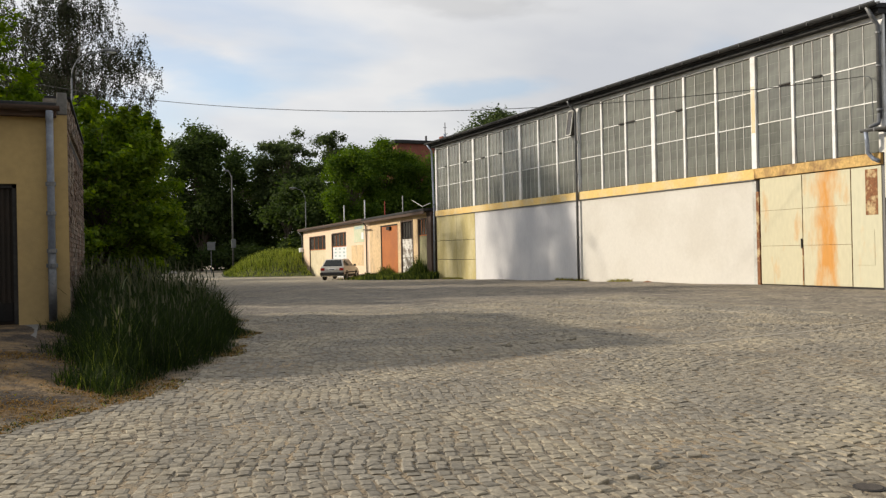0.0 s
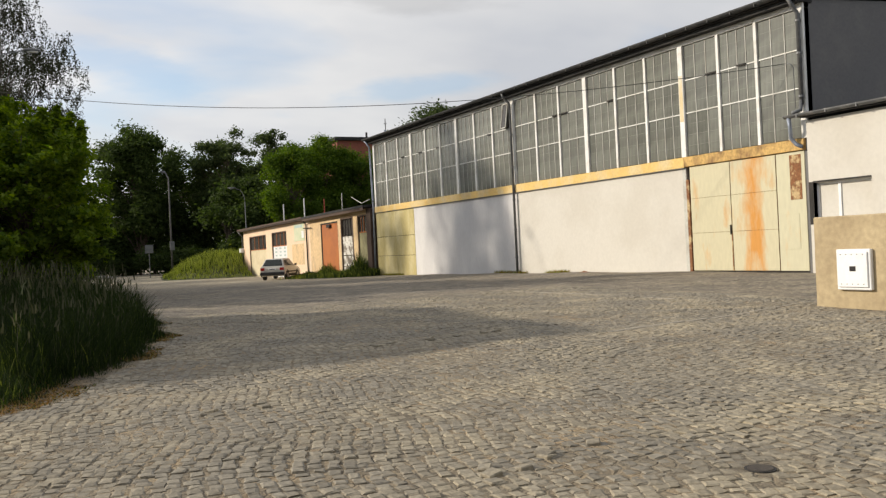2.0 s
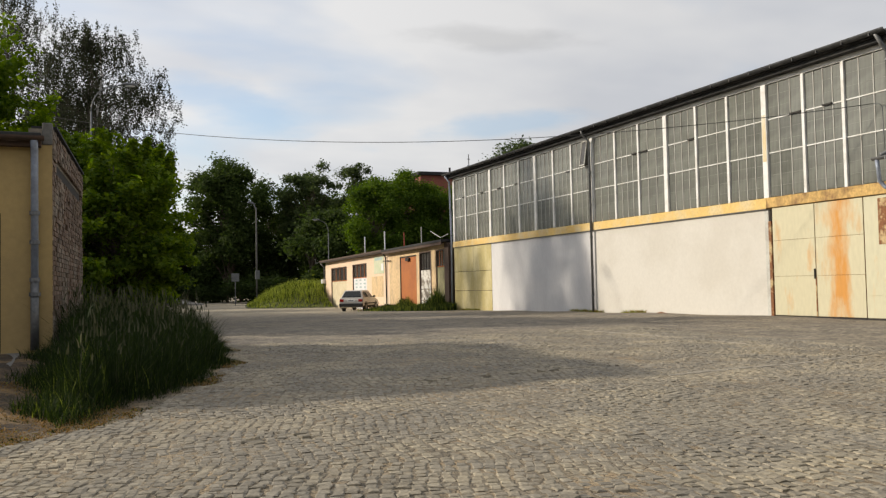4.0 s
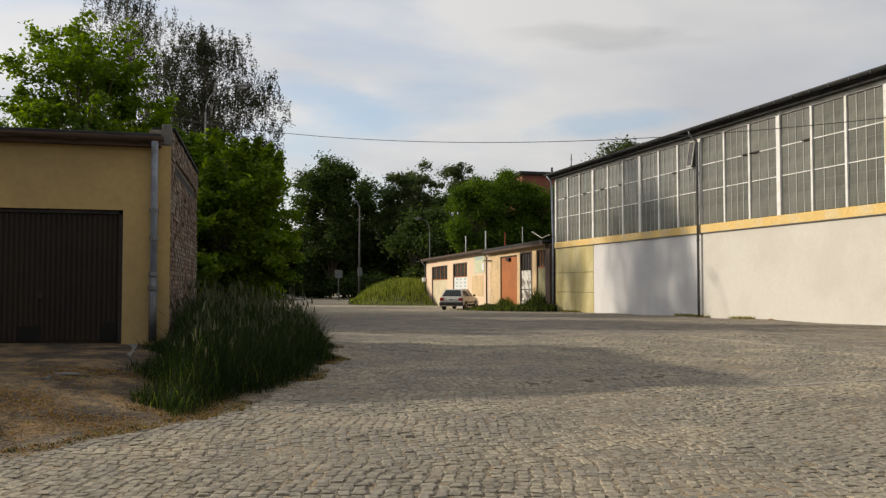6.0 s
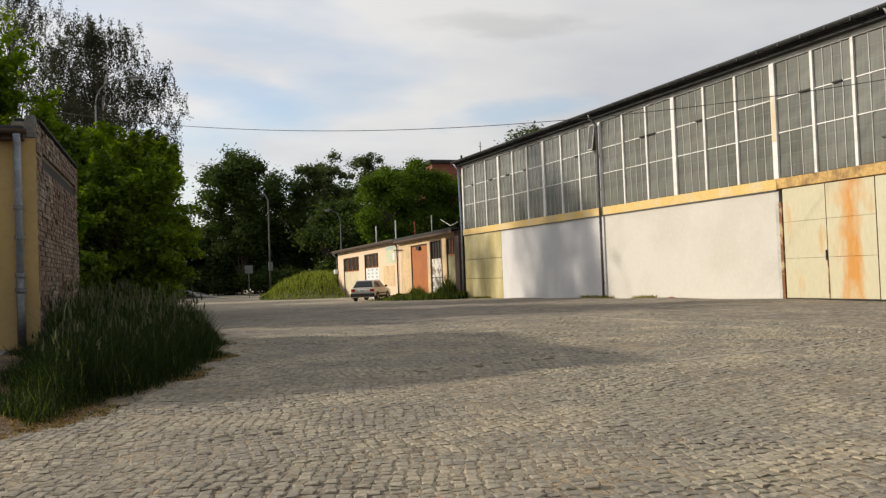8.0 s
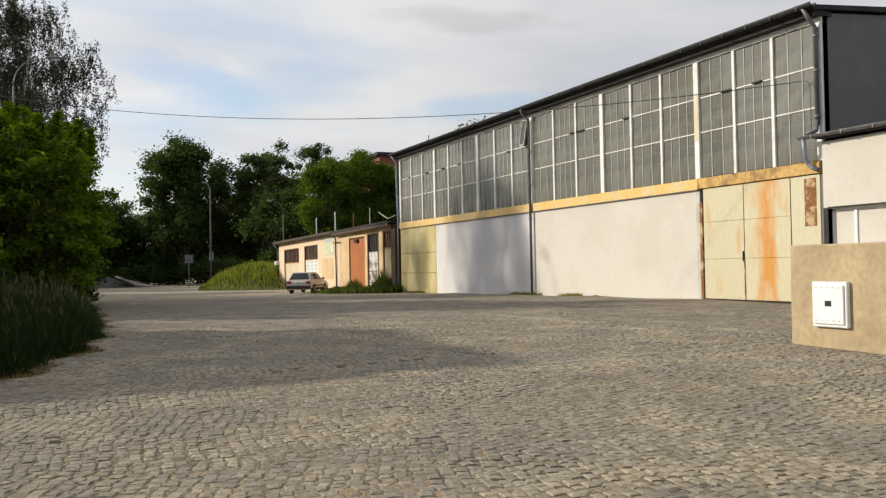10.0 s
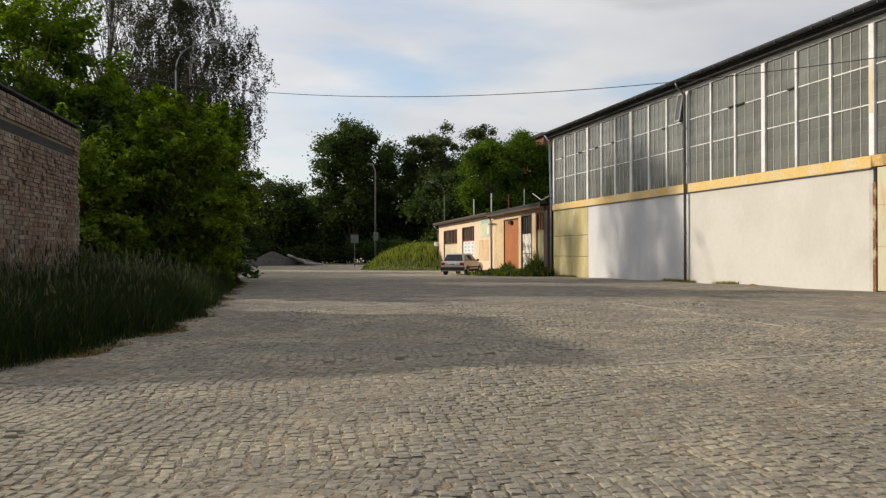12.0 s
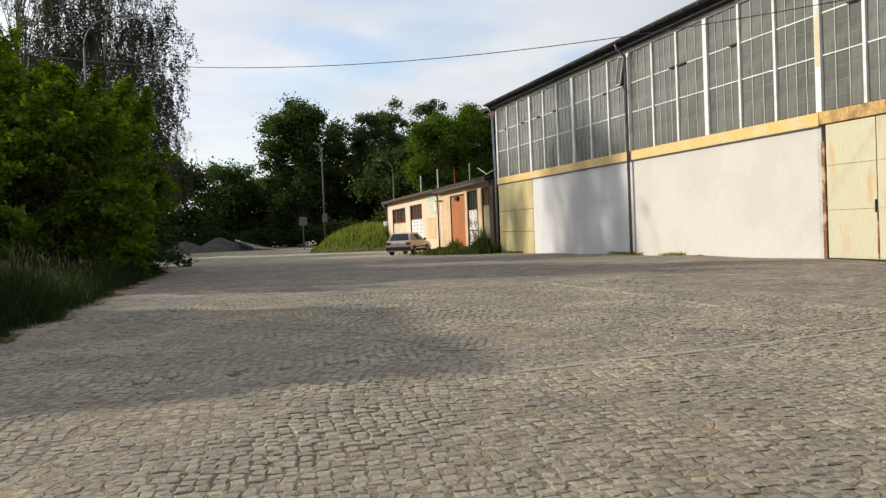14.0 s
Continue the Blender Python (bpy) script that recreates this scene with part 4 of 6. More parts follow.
for a in ((-2.02, 11.75, 0.17, 0.10, 0.03, 0.2), (-1.92, 12.1, 0.09, 0.07, 0.035, 1.0), (-0.85, 13.35, 0.26, 0.10, 0.006, 0.1), (-1.0, 12.9, 0.16, 0.08, 0.005, 0.6)):
    slab(*a, "broken grey concrete slab lying in the dirt", M_CONC if a[4] < 0.03 else M_STONE)

# ---- the shed row ----
SX, S0, S1 = 20.54, 51.0, 80.4
shed = thing("shed_row", "long low peach and ochre shed with old doors", "shed", (24, 65, -0.4))
OPEN = [(73.2, 78.4, 3.05, "d1"), (67.5, 71.5, 3.1, "d2"), (56.25, 59.6, 3.18, "orange"), (53.6, 55.65, 3.3, "board"), (51.15, 52.8, 3.3, "narrow")]
runs, at = [], S1
for y0, y1, z1, _ in OPEN:
    runs.append((y1, at))
    at = y0
runs.append((S0, at))
split = 61.9
pe, oc = bmesh.new(), bmesh.new()
for a, b in runs:
    for lo, hi, bm in ((max(a, split), b, pe), (a, min(b, split), oc)):
        if hi > lo:
            box(bm, (SX, lo, -1.0), (SX + 0.3, hi, 3.62))
for y0, y1, z1, _ in OPEN:
    box(pe if y0 > split else oc, (SX, y0, z1), (SX + 0.3, y1, 3.62))
part("wall", pe, M_PEACH, shed, "peach rendered wall")
part("wall", oc, M_YSHED, shed, "flaking ochre and white wall")
part("wall", boxes(((SX + 0.3, S1 - 0.3, -1), (29, S1, 3.6)), ((28.7, S0, -1), (29, S1 - 0.3, 3.6)), ((SX + 0.3, S0, -1), (28.7, S0 + 0.3, 3.6))), M_YSHED, shed)
part("roof", extrude_profile([(SX - 0.45, 3.66), (SX - 0.45, 3.80), (29.3, 4.25), (29.3, 4.1)], 1, S0 - 0.3, S1 + 0.4), M_FASCIA, shed, "dark felt roof with a low pitch")
# a real board, made deeper in its near half to add the eave's shadow
part("eaves_board", boxes(((SX - 0.42, S0 - 0.25, 3.50), (SX - 0.38, 62.3, 3.72)), ((SX - 0.42, 62.3, 3.60), (SX - 0.38, S1 + 0.3, 3.7))), M_TIMBER, shed, "brown eaves board, its near half deepened for eave shadow")
part("roof_strip", boxes(((SX - 0.47, 62.3, 3.70), (SX - 0.43, S1 + 0.4, 3.83))), M_TIMBER, shed, "dark brown roof edging")


def shed_door(y0, y1, z1, glass_z, mat, label, planks, gmat):
    d = part("door", boxes(((SX + 0.12, y0, -0.7), (SX + 0.17, y1, glass_z))), M_DARK, shed, label)
    w = (y1 - y0 - 0.08) / planks
    for i in range(planks):
        part("plank", boxes(((SX + 0.09, y0 + 0.04 + w * i + 0.008, -0.55), (SX + 0.12, y0 + 0.04 + w * (i + 1) - 0.008, glass_z - 0.04)), bevel=0.006), mat, d)
    part("frame", boxes(((SX + 0.04, y0, -0.7), (SX + 0.12, y0 + 0.08, z1)), ((SX + 0.04, y1 - 0.08, -0.7), (SX + 0.12, y1, z1)),
                        ((SX + 0.04, y0 + 0.08, z1 - 0.08), (SX + 0.12, y1 - 0.08, z1))), M_TIMBER, d)
    if glass_z < z1 - 0.2:
        g = part("fanlight", boxes(((SX + 0.14, y0 + 0.08, glass_z), (SX + 0.15, y1 - 0.08, z1 - 0.08))), gmat, d, "dark fanlight over the door")
        for k in (1, 2, 3):
            part("bar", boxes(((SX + 0.1, y0 + (y1 - y0) * k / 4 - 0.03, glass_z), (SX + 0.13, y0 + (y1 - y0) * k / 4 + 0.03, z1 - 0.08))), M_ORANGE, g)
        part("transom", boxes(((SX + 0.08, y0 + 0.08, glass_z - 0.03), (SX + 0.13, y1 - 0.08, glass_z + 0.03))), M_ORANGE, g)
    return d


shed_door(73.2, 78.4, 3.05, 1.85, M_CREAM, "cream double garage door with a brown fanlight", 6, M_DARKGLASS)
d2 = shed_door(67.5, 71.5, 3.1, 2.0, M_PLAINWHITE, "white garage door with teal print", 5, M_DARKGLASS)
for k in range(3):
    for j in range(5):
        y = 68.1 + k * 1.15
        part("print_bar", boxes(((SX + 0.084, y, 1.75 - j * 0.28), (SX + 0.089, y + 0.45 + 0.1 * ((j + k) % 2), 1.87 - j * 0.28))), M_BLUEBAR, d2)
od = part("door", boxes(((SX + 0.06, 56.33, -0.6), (SX + 0.12, 59.5, 3.1)), bevel=0.01), M_ORANGE, shed, "tall rust-orange sheet door")
part("frame", boxes(((SX + 0.02, 56.25, -0.7), (SX + 0.13, 56.33, 3.18)), ((SX + 0.02, 59.5, -0.7), (SX + 0.13, 59.6, 3.18)), ((SX + 0.02, 56.33, 3.1), (SX + 0.13, 59.5, 3.18))), M_DARK, od)
part("lamp_bracket", boxes(((SX - 0.1, 57.6, 2.85), (SX + 0.06, 58.2, 3.05))), M_DARK, od)
bd = part("boarded_window", boxes(((SX + 0.1, 53.68, 2.2), (SX + 0.12, 55.57, 3.22))), M_DARKGLASS, shed, "dark barred window over peeling boards")
for k in (1, 2, 3):
    part("bar", boxes(((SX + 0.06, 53.68 + 1.89 * k / 4 - 0.02, 2.2), (SX + 0.1, 53.68 + 1.89 * k / 4 + 0.02, 3.22))), M_DARK, bd)
for z0, z1 in ((-0.6, 0.3), (0.34, 0.98), (1.02, 2.16)):
    part("board", boxes(((SX + 0.06, 53.64, z0), (SX + 0.1, 55.61, z1)), bevel=0.008), M_BOARD, bd, "peeling white board")
part("frame", boxes(((SX - 0.01, 53.5, -0.7), (SX + 0.14, 53.68, 3.3)), ((SX - 0.01, 55.57, -0.7), (SX + 0.14, 55.72, 3.3)), ((SX - 0.01, 53.68, 3.22), (SX + 0.14, 55.57, 3.3))), M_TIMBER, bd)
shed_door(51.15, 52.8, 3.3, 2.3, M_GREENDOOR, "narrow faded olive door with a glazed top", 3, M_WINGLASS)
part("pillar", boxes(((SX - 0.05, 50.55, -0.8), (SX - 0.001, 51.22, 3.6)), ((SX, 50.55, -0.8), (SX + 0.3, 50.99, 3.6))), M_TIMBER, shed, "dark brown end pillar")
part("filler", boxes(((SX + 0.35, 50.28, -0.8), (SX + 0.6, 50.55, 3.6))), M_DARK, shed)
sg = part("sign_board", boxes(((SX - 0.03, 63.1, 2.2), (SX - 0.002, 65.5, 3.45)), bevel=0.005), M_SIGN, shed, "faded green and blue sign board")
part("sign_bar", boxes(((SX - 0.036, 63.5, 3.16), (SX - 0.031, 65.2, 3.36))), M_BLUEBAR, sg)
part("sign_patch", boxes(((SX - 0.036, 63.2, 2.4), (SX - 0.031, 63.7, 2.9))), M_PLAINWHITE, sg)
for y0, y1, z0, z1 in ((63.3, 66.2, 0.5, 2.0), (60.2, 61.6, 0.0, 3.2)):
    part("render_patch", boxes(((SX - 0.006, y0, z0), (SX - 0.001, y1, z1))), M_YSHED, shed, "patched render")
downpipe([V(SX - 0.4, 62.3, 3.6), V(SX - 0.1, 62.4, 3.3), V(SX - 0.08, 62.4, -0.4)], 0.05, shed, M_BLACK)
part("cross_arm", tubes([((V(SX - 0.12, 61.2, 3.0), V(SX - 0.12, 63.0, 3.05)), 0.03)], 6), M_BLACK, shed)
downpipe([V(SX - 0.4, 80.6, 3.6), V(SX - 0.1, 80.5, 3.2), V(SX - 0.08, 80.5, -0.5)], 0.05, shed, M_GUTTER)
part("wall_lamp", boxes(((SX - 0.35, 80.3, 1.7), (SX - 0.02, 80.75, 2.1)), bevel=0.03), M_PLAINWHITE, shed, "small white wall lamp")


def shed_rise(y):
    """The shed was built on a slope: its eaves stand higher beside the hall."""
    return 0.22 - (y - 51.0) * 0.0115


for ob in list(shed.children_recursive):
    for v in ob.data.vertices:
        v.co.z += shed_rise(v.co.y) * min(max(v.co.z / 3.6, 0.0), 1.0)
for y, mt, tall in ((69.2, M_MULL, 5.25), (64.1, M_MULL, 5.3), (59.75, M_RED, 4.9), (56.3, M_GREYMULL, 5.0)):
    po = thing("roof_post", ("red" if mt is M_RED else "pale grey") + " steel post standing on the shed roof", "post", (20.95, y, 3.85), "posts on the shed roof")
    part("shaft", tubes([((V(20.95, y, 3.72), V(20.95, y, tall + shed_rise(y))), 0.045 if mt is M_MULL else 0.03)], 8), mt, po)
    part("foot", boxes(((20.85, y - 0.1, 3.80 + shed_rise(y)), (21.05, y + 0.1, 3.88 + shed_rise(y)))), M_GUTTER, po)
ta = thing("tilted_bracket", "bent grey bracket on the shed roof", "bracket", (20.9, 55, 4))
part("strut", tubes([((V(20.95, 54.6, 4.75), V(20.95, 52.9, 4.25), V(20.95, 51.6, 4.4)), 0.022)], 6), M_GREYMULL, ta)

# ---- far red-brick building ----
bb = thing("brick_building", "distant red-brick building with a flat dark roof", "building", (46, 104, 0))
part("wall", boxes(((36.2, 97, -1), (62, 112, 14.1))), M_REDBRICK, bb)
part("roof", boxes(((35.8, 96.6, 14.1), (62.4, 112.4, 14.5)), bevel=0.05), M_FASCIA, bb)
for x in (40.6, 43.9, 47.2, 50.5):
    for z in (3.5, 7.0, 10.4):
        w = part("window", boxes(((x, 96.9, z), (x + 1.5, 96.99, z + 1.9))), M_MULL, bb)
        part("pane", boxes(((x + 0.1, 96.87, z + 0.1), (x + 0.7, 96.9, z + 1.8)), ((x + 0.8, 96.87, z + 0.1), (x + 1.4, 96.9, z + 1.8))), M_DARKGLASS, w)
part("flue", tubes([((V(42.2, 96.8, 6), V(42.2, 96.8, 15.4)), 0.15)], 8), M_GALV, bb, "grey metal flue pipe")
for x, h2 in ((42.4, 15.3), (43.6, 15.2)):
    part("chimney", boxes(((x, 98, 14.5), (x + 0.6, 99, h2)), bevel=0.03), M_REDBRICK, bb)
part("aerial", tubes([((V(43.0, 98.5, 15), V(43.0, 98.5, 17.0)), 0.05), ((V(42.8, 98.5, 16.4), V(43.2, 98.5, 16.4)), 0.03), ((V(40.5, 98.5, 14.4), V(40.5, 98.5, 15.3)), 0.12)], 6), M_BLACK, bb)


# ---- street lamps, pole, sign, wires ----
def street_lamp(x, y, h, arm, turn, label, base=None, thick=0.05):
    z0 = land1(x, y) if base is None else base
    lamp = thing("street_lamp", label, "street lamp", (x, y, z0), "street lamps round the yard")
    part("post", tubes([((V(x, y, z0 - 0.3), V(x, y, z0 + 1.2), V(x, y, z0 + 1.25), V(x, y, h - 1.3)), [thick * 1.6, thick * 1.5, thick, thick * 0.8])], 10), M_LAMPGREY, lamp, "", True)
    dx, dy = math.cos(turn), math.sin(turn)
    pts = []
    for i in range(9):
        a = math.pi / 2 * i / 8
        pts.append(V(x + dx * arm * 0.75 * (1 - math.cos(a)), y + dy * arm * 0.75 * (1 - math.cos(a)), h - 1.3 + 1.2 * math.sin(a)))
    pts.append(V(x + dx * arm, y + dy * arm, h))
    part("arm", tubes([(pts, thick * 0.6)], 8), M_LAMPGREY, lamp, "", True)
    head = bmesh.new()
    bmesh.ops.create_icosphere(head, subdivisions=2, radius=1)
    rot = Matrix.Rotation(turn, 4, "Z")
    bmesh.ops.transform(head, verts=head.verts, matrix=Matrix.Translation((x + dx * (arm + 0.28), y + dy * (arm + 0.28), h + 0.03)) @ rot @ Matrix.Diagonal((0.38, 0.15, 0.085, 1)))
    hd = part("head", head, M_LAMPGREY, lamp, "cobra-head lamp housing", True)
    dif = bmesh.new()
    bmesh.ops.create_icosphere(dif, subdivisions=2, radius=1)
    bmesh.ops.transform(dif, verts=dif.verts, matrix=Matrix.Translation((x + dx * (arm + 0.32), y + dy * (arm + 0.32), h - 0.03)) @ rot @ Matrix.Diagonal((0.22, 0.11, 0.07, 1)))
    part("diffuser", dif, M_LAMPGLASS, hd, "", True)
    return lamp


street_lamp(0.75, 44.5, 10.75, 1.35, 0.0, "grey curved-arm street lamp among the birches")
street_lamp(22.3, 86, 7.9, 0.9, math.pi * 0.97, "grey street lamp beyond the shed")
street_lamp(29.2, 90, 11.2, 1.9, math.pi, "tall thin street lamp behind the shed", thick=0.04)
pole = thing("utility_pole", "grey concrete utility pole with a junction box", "pole", (16.7, 94.2, -0.4))
part("shaft", tubes([((V(16.7, 94.2, -0.6), V(16.7, 94.2, 9.8)), [0.11, 0.065])], 10), M_POLE, pole, "", True)
part("junction_box", boxes(((16.5, 93.9, 2.3), (16.95, 94.05, 3.2)), bevel=0.02), M_LAMPGREY, pole)
part("crown", tubes([((V(16.7, 94.2, 9.6), V(16.4, 94.2, 10.3)), 0.06), ((V(16.4, 94.2, 10.25), V(15.9, 94.2, 10.35)), 0.11)], 6), M_LAMPGREY, pole)
sp = thing("road_sign", "back of a pale rectangular road sign on a post", "sign", (14.6, 95, -0.4))
part("post", tubes([((V(14.6, 95, -0.5), V(14.6, 95, 2.9)), 0.05)], 6), M_GUTTER, sp)
part("plate", boxes(((14.2, 94.9, 2.1), (15.0, 94.94, 2.95)), bevel=0.01), M_LAMPGREY, sp)
wire = thing("overhead_wire", "thin dark overhead wire sagging across the yard", "cable", (10, 32, 7))
A, B = V(-2.58, 44.48, 9.39), V(HX - 0.13, 19.9, 6.0)
pts = [A.lerp(B, i / 40) - V(0, 0, 4 * 1.27 * (i / 40) * (1 - i / 40)) for i in range(41)]
part("span", tubes([(pts, 0.011)], 5), M_BLACK, wire)
part("drop", tubes([([B, V(HX - 0.1, 19.75, 5.97), V(HX - 0.09, 19.66, 5.85), V(HX - 0.09, 19.64, 4.7)], 0.014)], 5), M_GUTTER, wire)
part("span", tubes([([V(-6.4, 37.5, 8.3).lerp(V(-3.63, 17.6, 4.55), i / 12) - V(0, 0, 0.45 * (i / 12) * (1 - i / 12)) for i in range(13)], 0.012)], 5), M_BLACK, wire)


wp = thing("wooden_pole", "dark wooden pole hidden among the birches", "pole", (-2.58, 44.48, 0))
part("shaft", tubes([((V(-2.58, 44.48, -0.5), V(-2.58, 44.48, 9.5)), [0.09, 0.06])], 8), M_BARK, wp, "", True)


# ---- the parked car ----
def build_car(m):
    """A small hatchback, nose along +y, built round the origin and then set in place."""
    car = thing("parked_car", "silver-beige small hatchback parked by the shed", "car")
    prof = [(-1.98, 0.42), (-2.0, 0.62), (-1.97, 0.86), (-1.90, 0.93), (1.0, 0.90), (1.75, 0.80), (1.96, 0.66), (2.0, 0.45), (1.9, 0.26), (-1.85, 0.26)]
    bm = extrude_profile(prof, 0, -0.83, 0.83)
    bmesh.ops.bevel(bm, geom=[e for e in bm.edges], offset=0.05, segments=2, affect="EDGES")
    body = part("body", bm, M_CAR, car, "", False)
    cab = bmesh.new()
    low = [(-1.88, 0.9), (0.95, 0.9)]
    top = [(-1.45, 1.43), (0.15, 1.44)]
    ring = []
    for (y, z), wd in ((low[0], 0.77), (low[1], 0.77), (top[1], 0.58), (top[0], 0.60)):
        ring.append((cab.verts.new((-wd, y, z)), cab.verts.new((wd, y, z))))
    for i in range(4):
        j = (i + 1) % 4
        cab.faces.new((ring[i][0], ring[j][0], ring[j][1], ring[i][1]))
    cab.faces.new([r[0] for r in ring][::-1])
    cab.faces.new([r[1] for r in ring])
    bmesh.ops.recalc_face_normals(cab, faces=cab.faces)
    bmesh.ops.bevel(cab, geom=list(cab.edges), offset=0.035, segments=2, affect="EDGES")
    part("cabin", cab, M_CAR, car)

    def panel(name, corners, mat, lab=""):
        b = bmesh.new()
        c = [Vector(k) for k in corners]
        nrm = (c[1] - c[0]).cross(c[2] - c[0]).normalized()
        lo, hi = [b.verts.new(k - nrm * 0.01) for k in c], [b.verts.new(k + nrm * 0.012) for k in c]
        b.faces.new(lo[::-1])
        b.faces.new(hi)
        for i in range(len(c)):
            j = (i + 1) % len(c)
            b.faces.new((lo[i], lo[j], hi[j], hi[i]))
        return part(name, b, mat, car, lab)

    panel("rear_window", [(-0.68, -1.845, 0.965), (0.68, -1.845, 0.965), (0.52, -1.49, 1.365), (-0.52, -1.49, 1.365)], M_CARGLASS, "dark rear window")
    panel("windscreen", [(0.68, 0.90, 0.96), (-0.68, 0.90, 0.96), (-0.53, 0.2, 1.36), (0.53, 0.2, 1.36)], M_CARGLASS)
    for s in (-1, 1):
        def sd(y, z):
            t = (z - 0.9) / 0.5
            return (s * (0.772 + (0.59 - 0.772) * t), y, z)
        for ys in ((-1.68, -1.40, -0.92, -0.92), (-0.86, -0.86, -0.10, -0.10), (-0.02, -0.02, 0.12, 0.72)):
            cs = [sd(ys[0], 0.955), sd(ys[1], 1.34), sd(ys[2], 1.34), sd(ys[3], 0.955)]
            panel("side_window", cs if s < 0 else cs[::-1], M_CARGLASS)
        part("sill", boxes(((s * 0.78, -1.85, 0.235), (s * 0.838, 1.85, 0.40)), bevel=0.01), M_BLACK, car, "black plastic sill")
        part("mirror", boxes(((s * 0.8, 0.62, 0.92), (s * 0.96, 0.74, 1.06)), bevel=0.02), M_BLACK, car)
        part("side_moulding", boxes(((s * 0.83, -1.6, 0.50), (s * 0.845, 1.5, 0.57))), M_BLACK, car)
        part("tail_lamp", boxes(((s * 0.52, -2.015, 0.66), (s * 0.80, -1.93, 0.84)), bevel=0.015), M_TAIL, car, "red tail lamp")
        part("headlamp", boxes(((s * 0.45, 1.9, 0.55), (s * 0.75, 2.0, 0.7)), bevel=0.02), M_LAMPGLASS, car)
        for y in (-1.22, 1.24):
            wh = bmesh.new()
            bmesh.ops.create_cone(wh, cap_ends=True, segments=24, radius1=0.29, radius2=0.29, depth=0.19, matrix=Matrix.Translation((s * 0.75, y, 0.29)) @ Matrix.Rotation(math.pi / 2, 4, "Y"))
            bmesh.ops.bevel(wh, geom=list(wh.edges), offset=0.02, segments=1, affect="EDGES")
            w = part("wheel", wh, M_BLACK, car)
            rm = bmesh.new()
            bmesh.ops.create_cone(rm, cap_ends=True, segments=20, radius1=0.18, radius2=0.15, depth=0.03, matrix=Matrix.Translation((s * 0.853, y, 0.29)) @ Matrix.Rotation(s * math.pi / 2, 4, "Y"))
            part("rim", rm, M_RIM, w)
            part("wheel_arch", tubes([([V(s * 0.80, y + 0.345 * math.cos(a), 0.29 + 0.345 * math.sin(a)) for a in np.linspace(0.1, math.pi - 0.1, 9)], 0.05)], 6), M_BLACK, car)
    part("rear_bumper", boxes(((-0.83, -2.11, 0.33), (0.83, -1.90, 0.55)), bevel=0.04), M_BLACK, car, "dark rear bumper")
    part("front_bumper", boxes(((-0.82, 1.92, 0.36), (0.82, 2.1, 0.55)), bevel=0.035), M_BLACK, car)
    pl = part("number_plate", boxes(((-0.26, -2.02, 0.68), (0.26, -1.965, 0.79))), M_PLAINWHITE, car)
    part("plate_bar", boxes(((-0.18, -2.026, 0.715), (0.18, -2.019, 0.755))), M_BLACK, pl)
    car.matrix_basis = m
    return car


CX, CY = 18.1, 61.3
build_car(pose(CX, CY, land1(CX, CY), 0, 0, -33))


# ---- plants ----
def leaf_quads(rng, centres, size, normals=None, droop=0.0, narrow=0.55):
    """Four-cornered leaves at the given centres, each folded a little along its length."""
    n = len(centres)
    ax = rng.normal(size=(n, 3))
    ax[:, 2] = ax[:, 2] * 0.6 - droop
    ax /= np.linalg.norm(ax, axis=1)[:, None]
    nr = rng.normal(size=(n, 3)) + np.array([0, 0, 0.7]) if normals is None else normals + 0.55 * rng.normal(size=(n, 3))
    sd = np.cross(ax, nr)
    sd /= np.linalg.norm(sd, axis=1)[:, None] + 1e-9
    up = np.cross(sd, ax)
    s = size * rng.uniform(0.65, 1.35, n)[:, None]
    base, tip = centres - ax * s * 0.5, centres + ax * s * 0.5
    mid = centres + up * s * 0.10
    v = np.stack([base, mid + sd * s * narrow * 0.5, tip, mid - sd * s * narrow * 0.5], 1).reshape(-1, 3)
    return v, np.arange(4 * n).reshape(n, 4)


def limb_lines(rng, base, top, clumps, r0):
    """Trunk and limbs as tapered tubes that end inside the clumps."""
    base, top = Vector(base), Vector(top)
    wob = [base.lerp(top, i / 7) + Vector((rng.normal() * 0.03, rng.normal() * 0.03, 0)) * (top - base).length * 0.25 * (i > 0) for i in range(8)]
    lines = [(wob, [r0 * (1 - 0.85 * i / 7) for i in range(8)])]
    hgt = top.z - base.z
    for c in clumps:
        c = Vector(c)
        t = min(max((c.z - base.z) / max(hgt, 0.1) - 0.22 - 0.15 * rng.random(), 0.12), 0.92)
        k = t * 7
        i = min(int(k), 6)
        p = wob[i].lerp(wob[i + 1], k - i)
        mid = p.lerp(c, 0.5) + Vector((rng.normal() * 0.1, rng.normal() * 0.1, 0.10 * (c - p).length))
        ra = r0 * (1 - 0.8 * t) * 0.42
        lines.append(([p, p.lerp(mid, 0.5), mid, c], [ra, ra * 0.8, ra * 0.55, ra * 0.2]))
    return lines


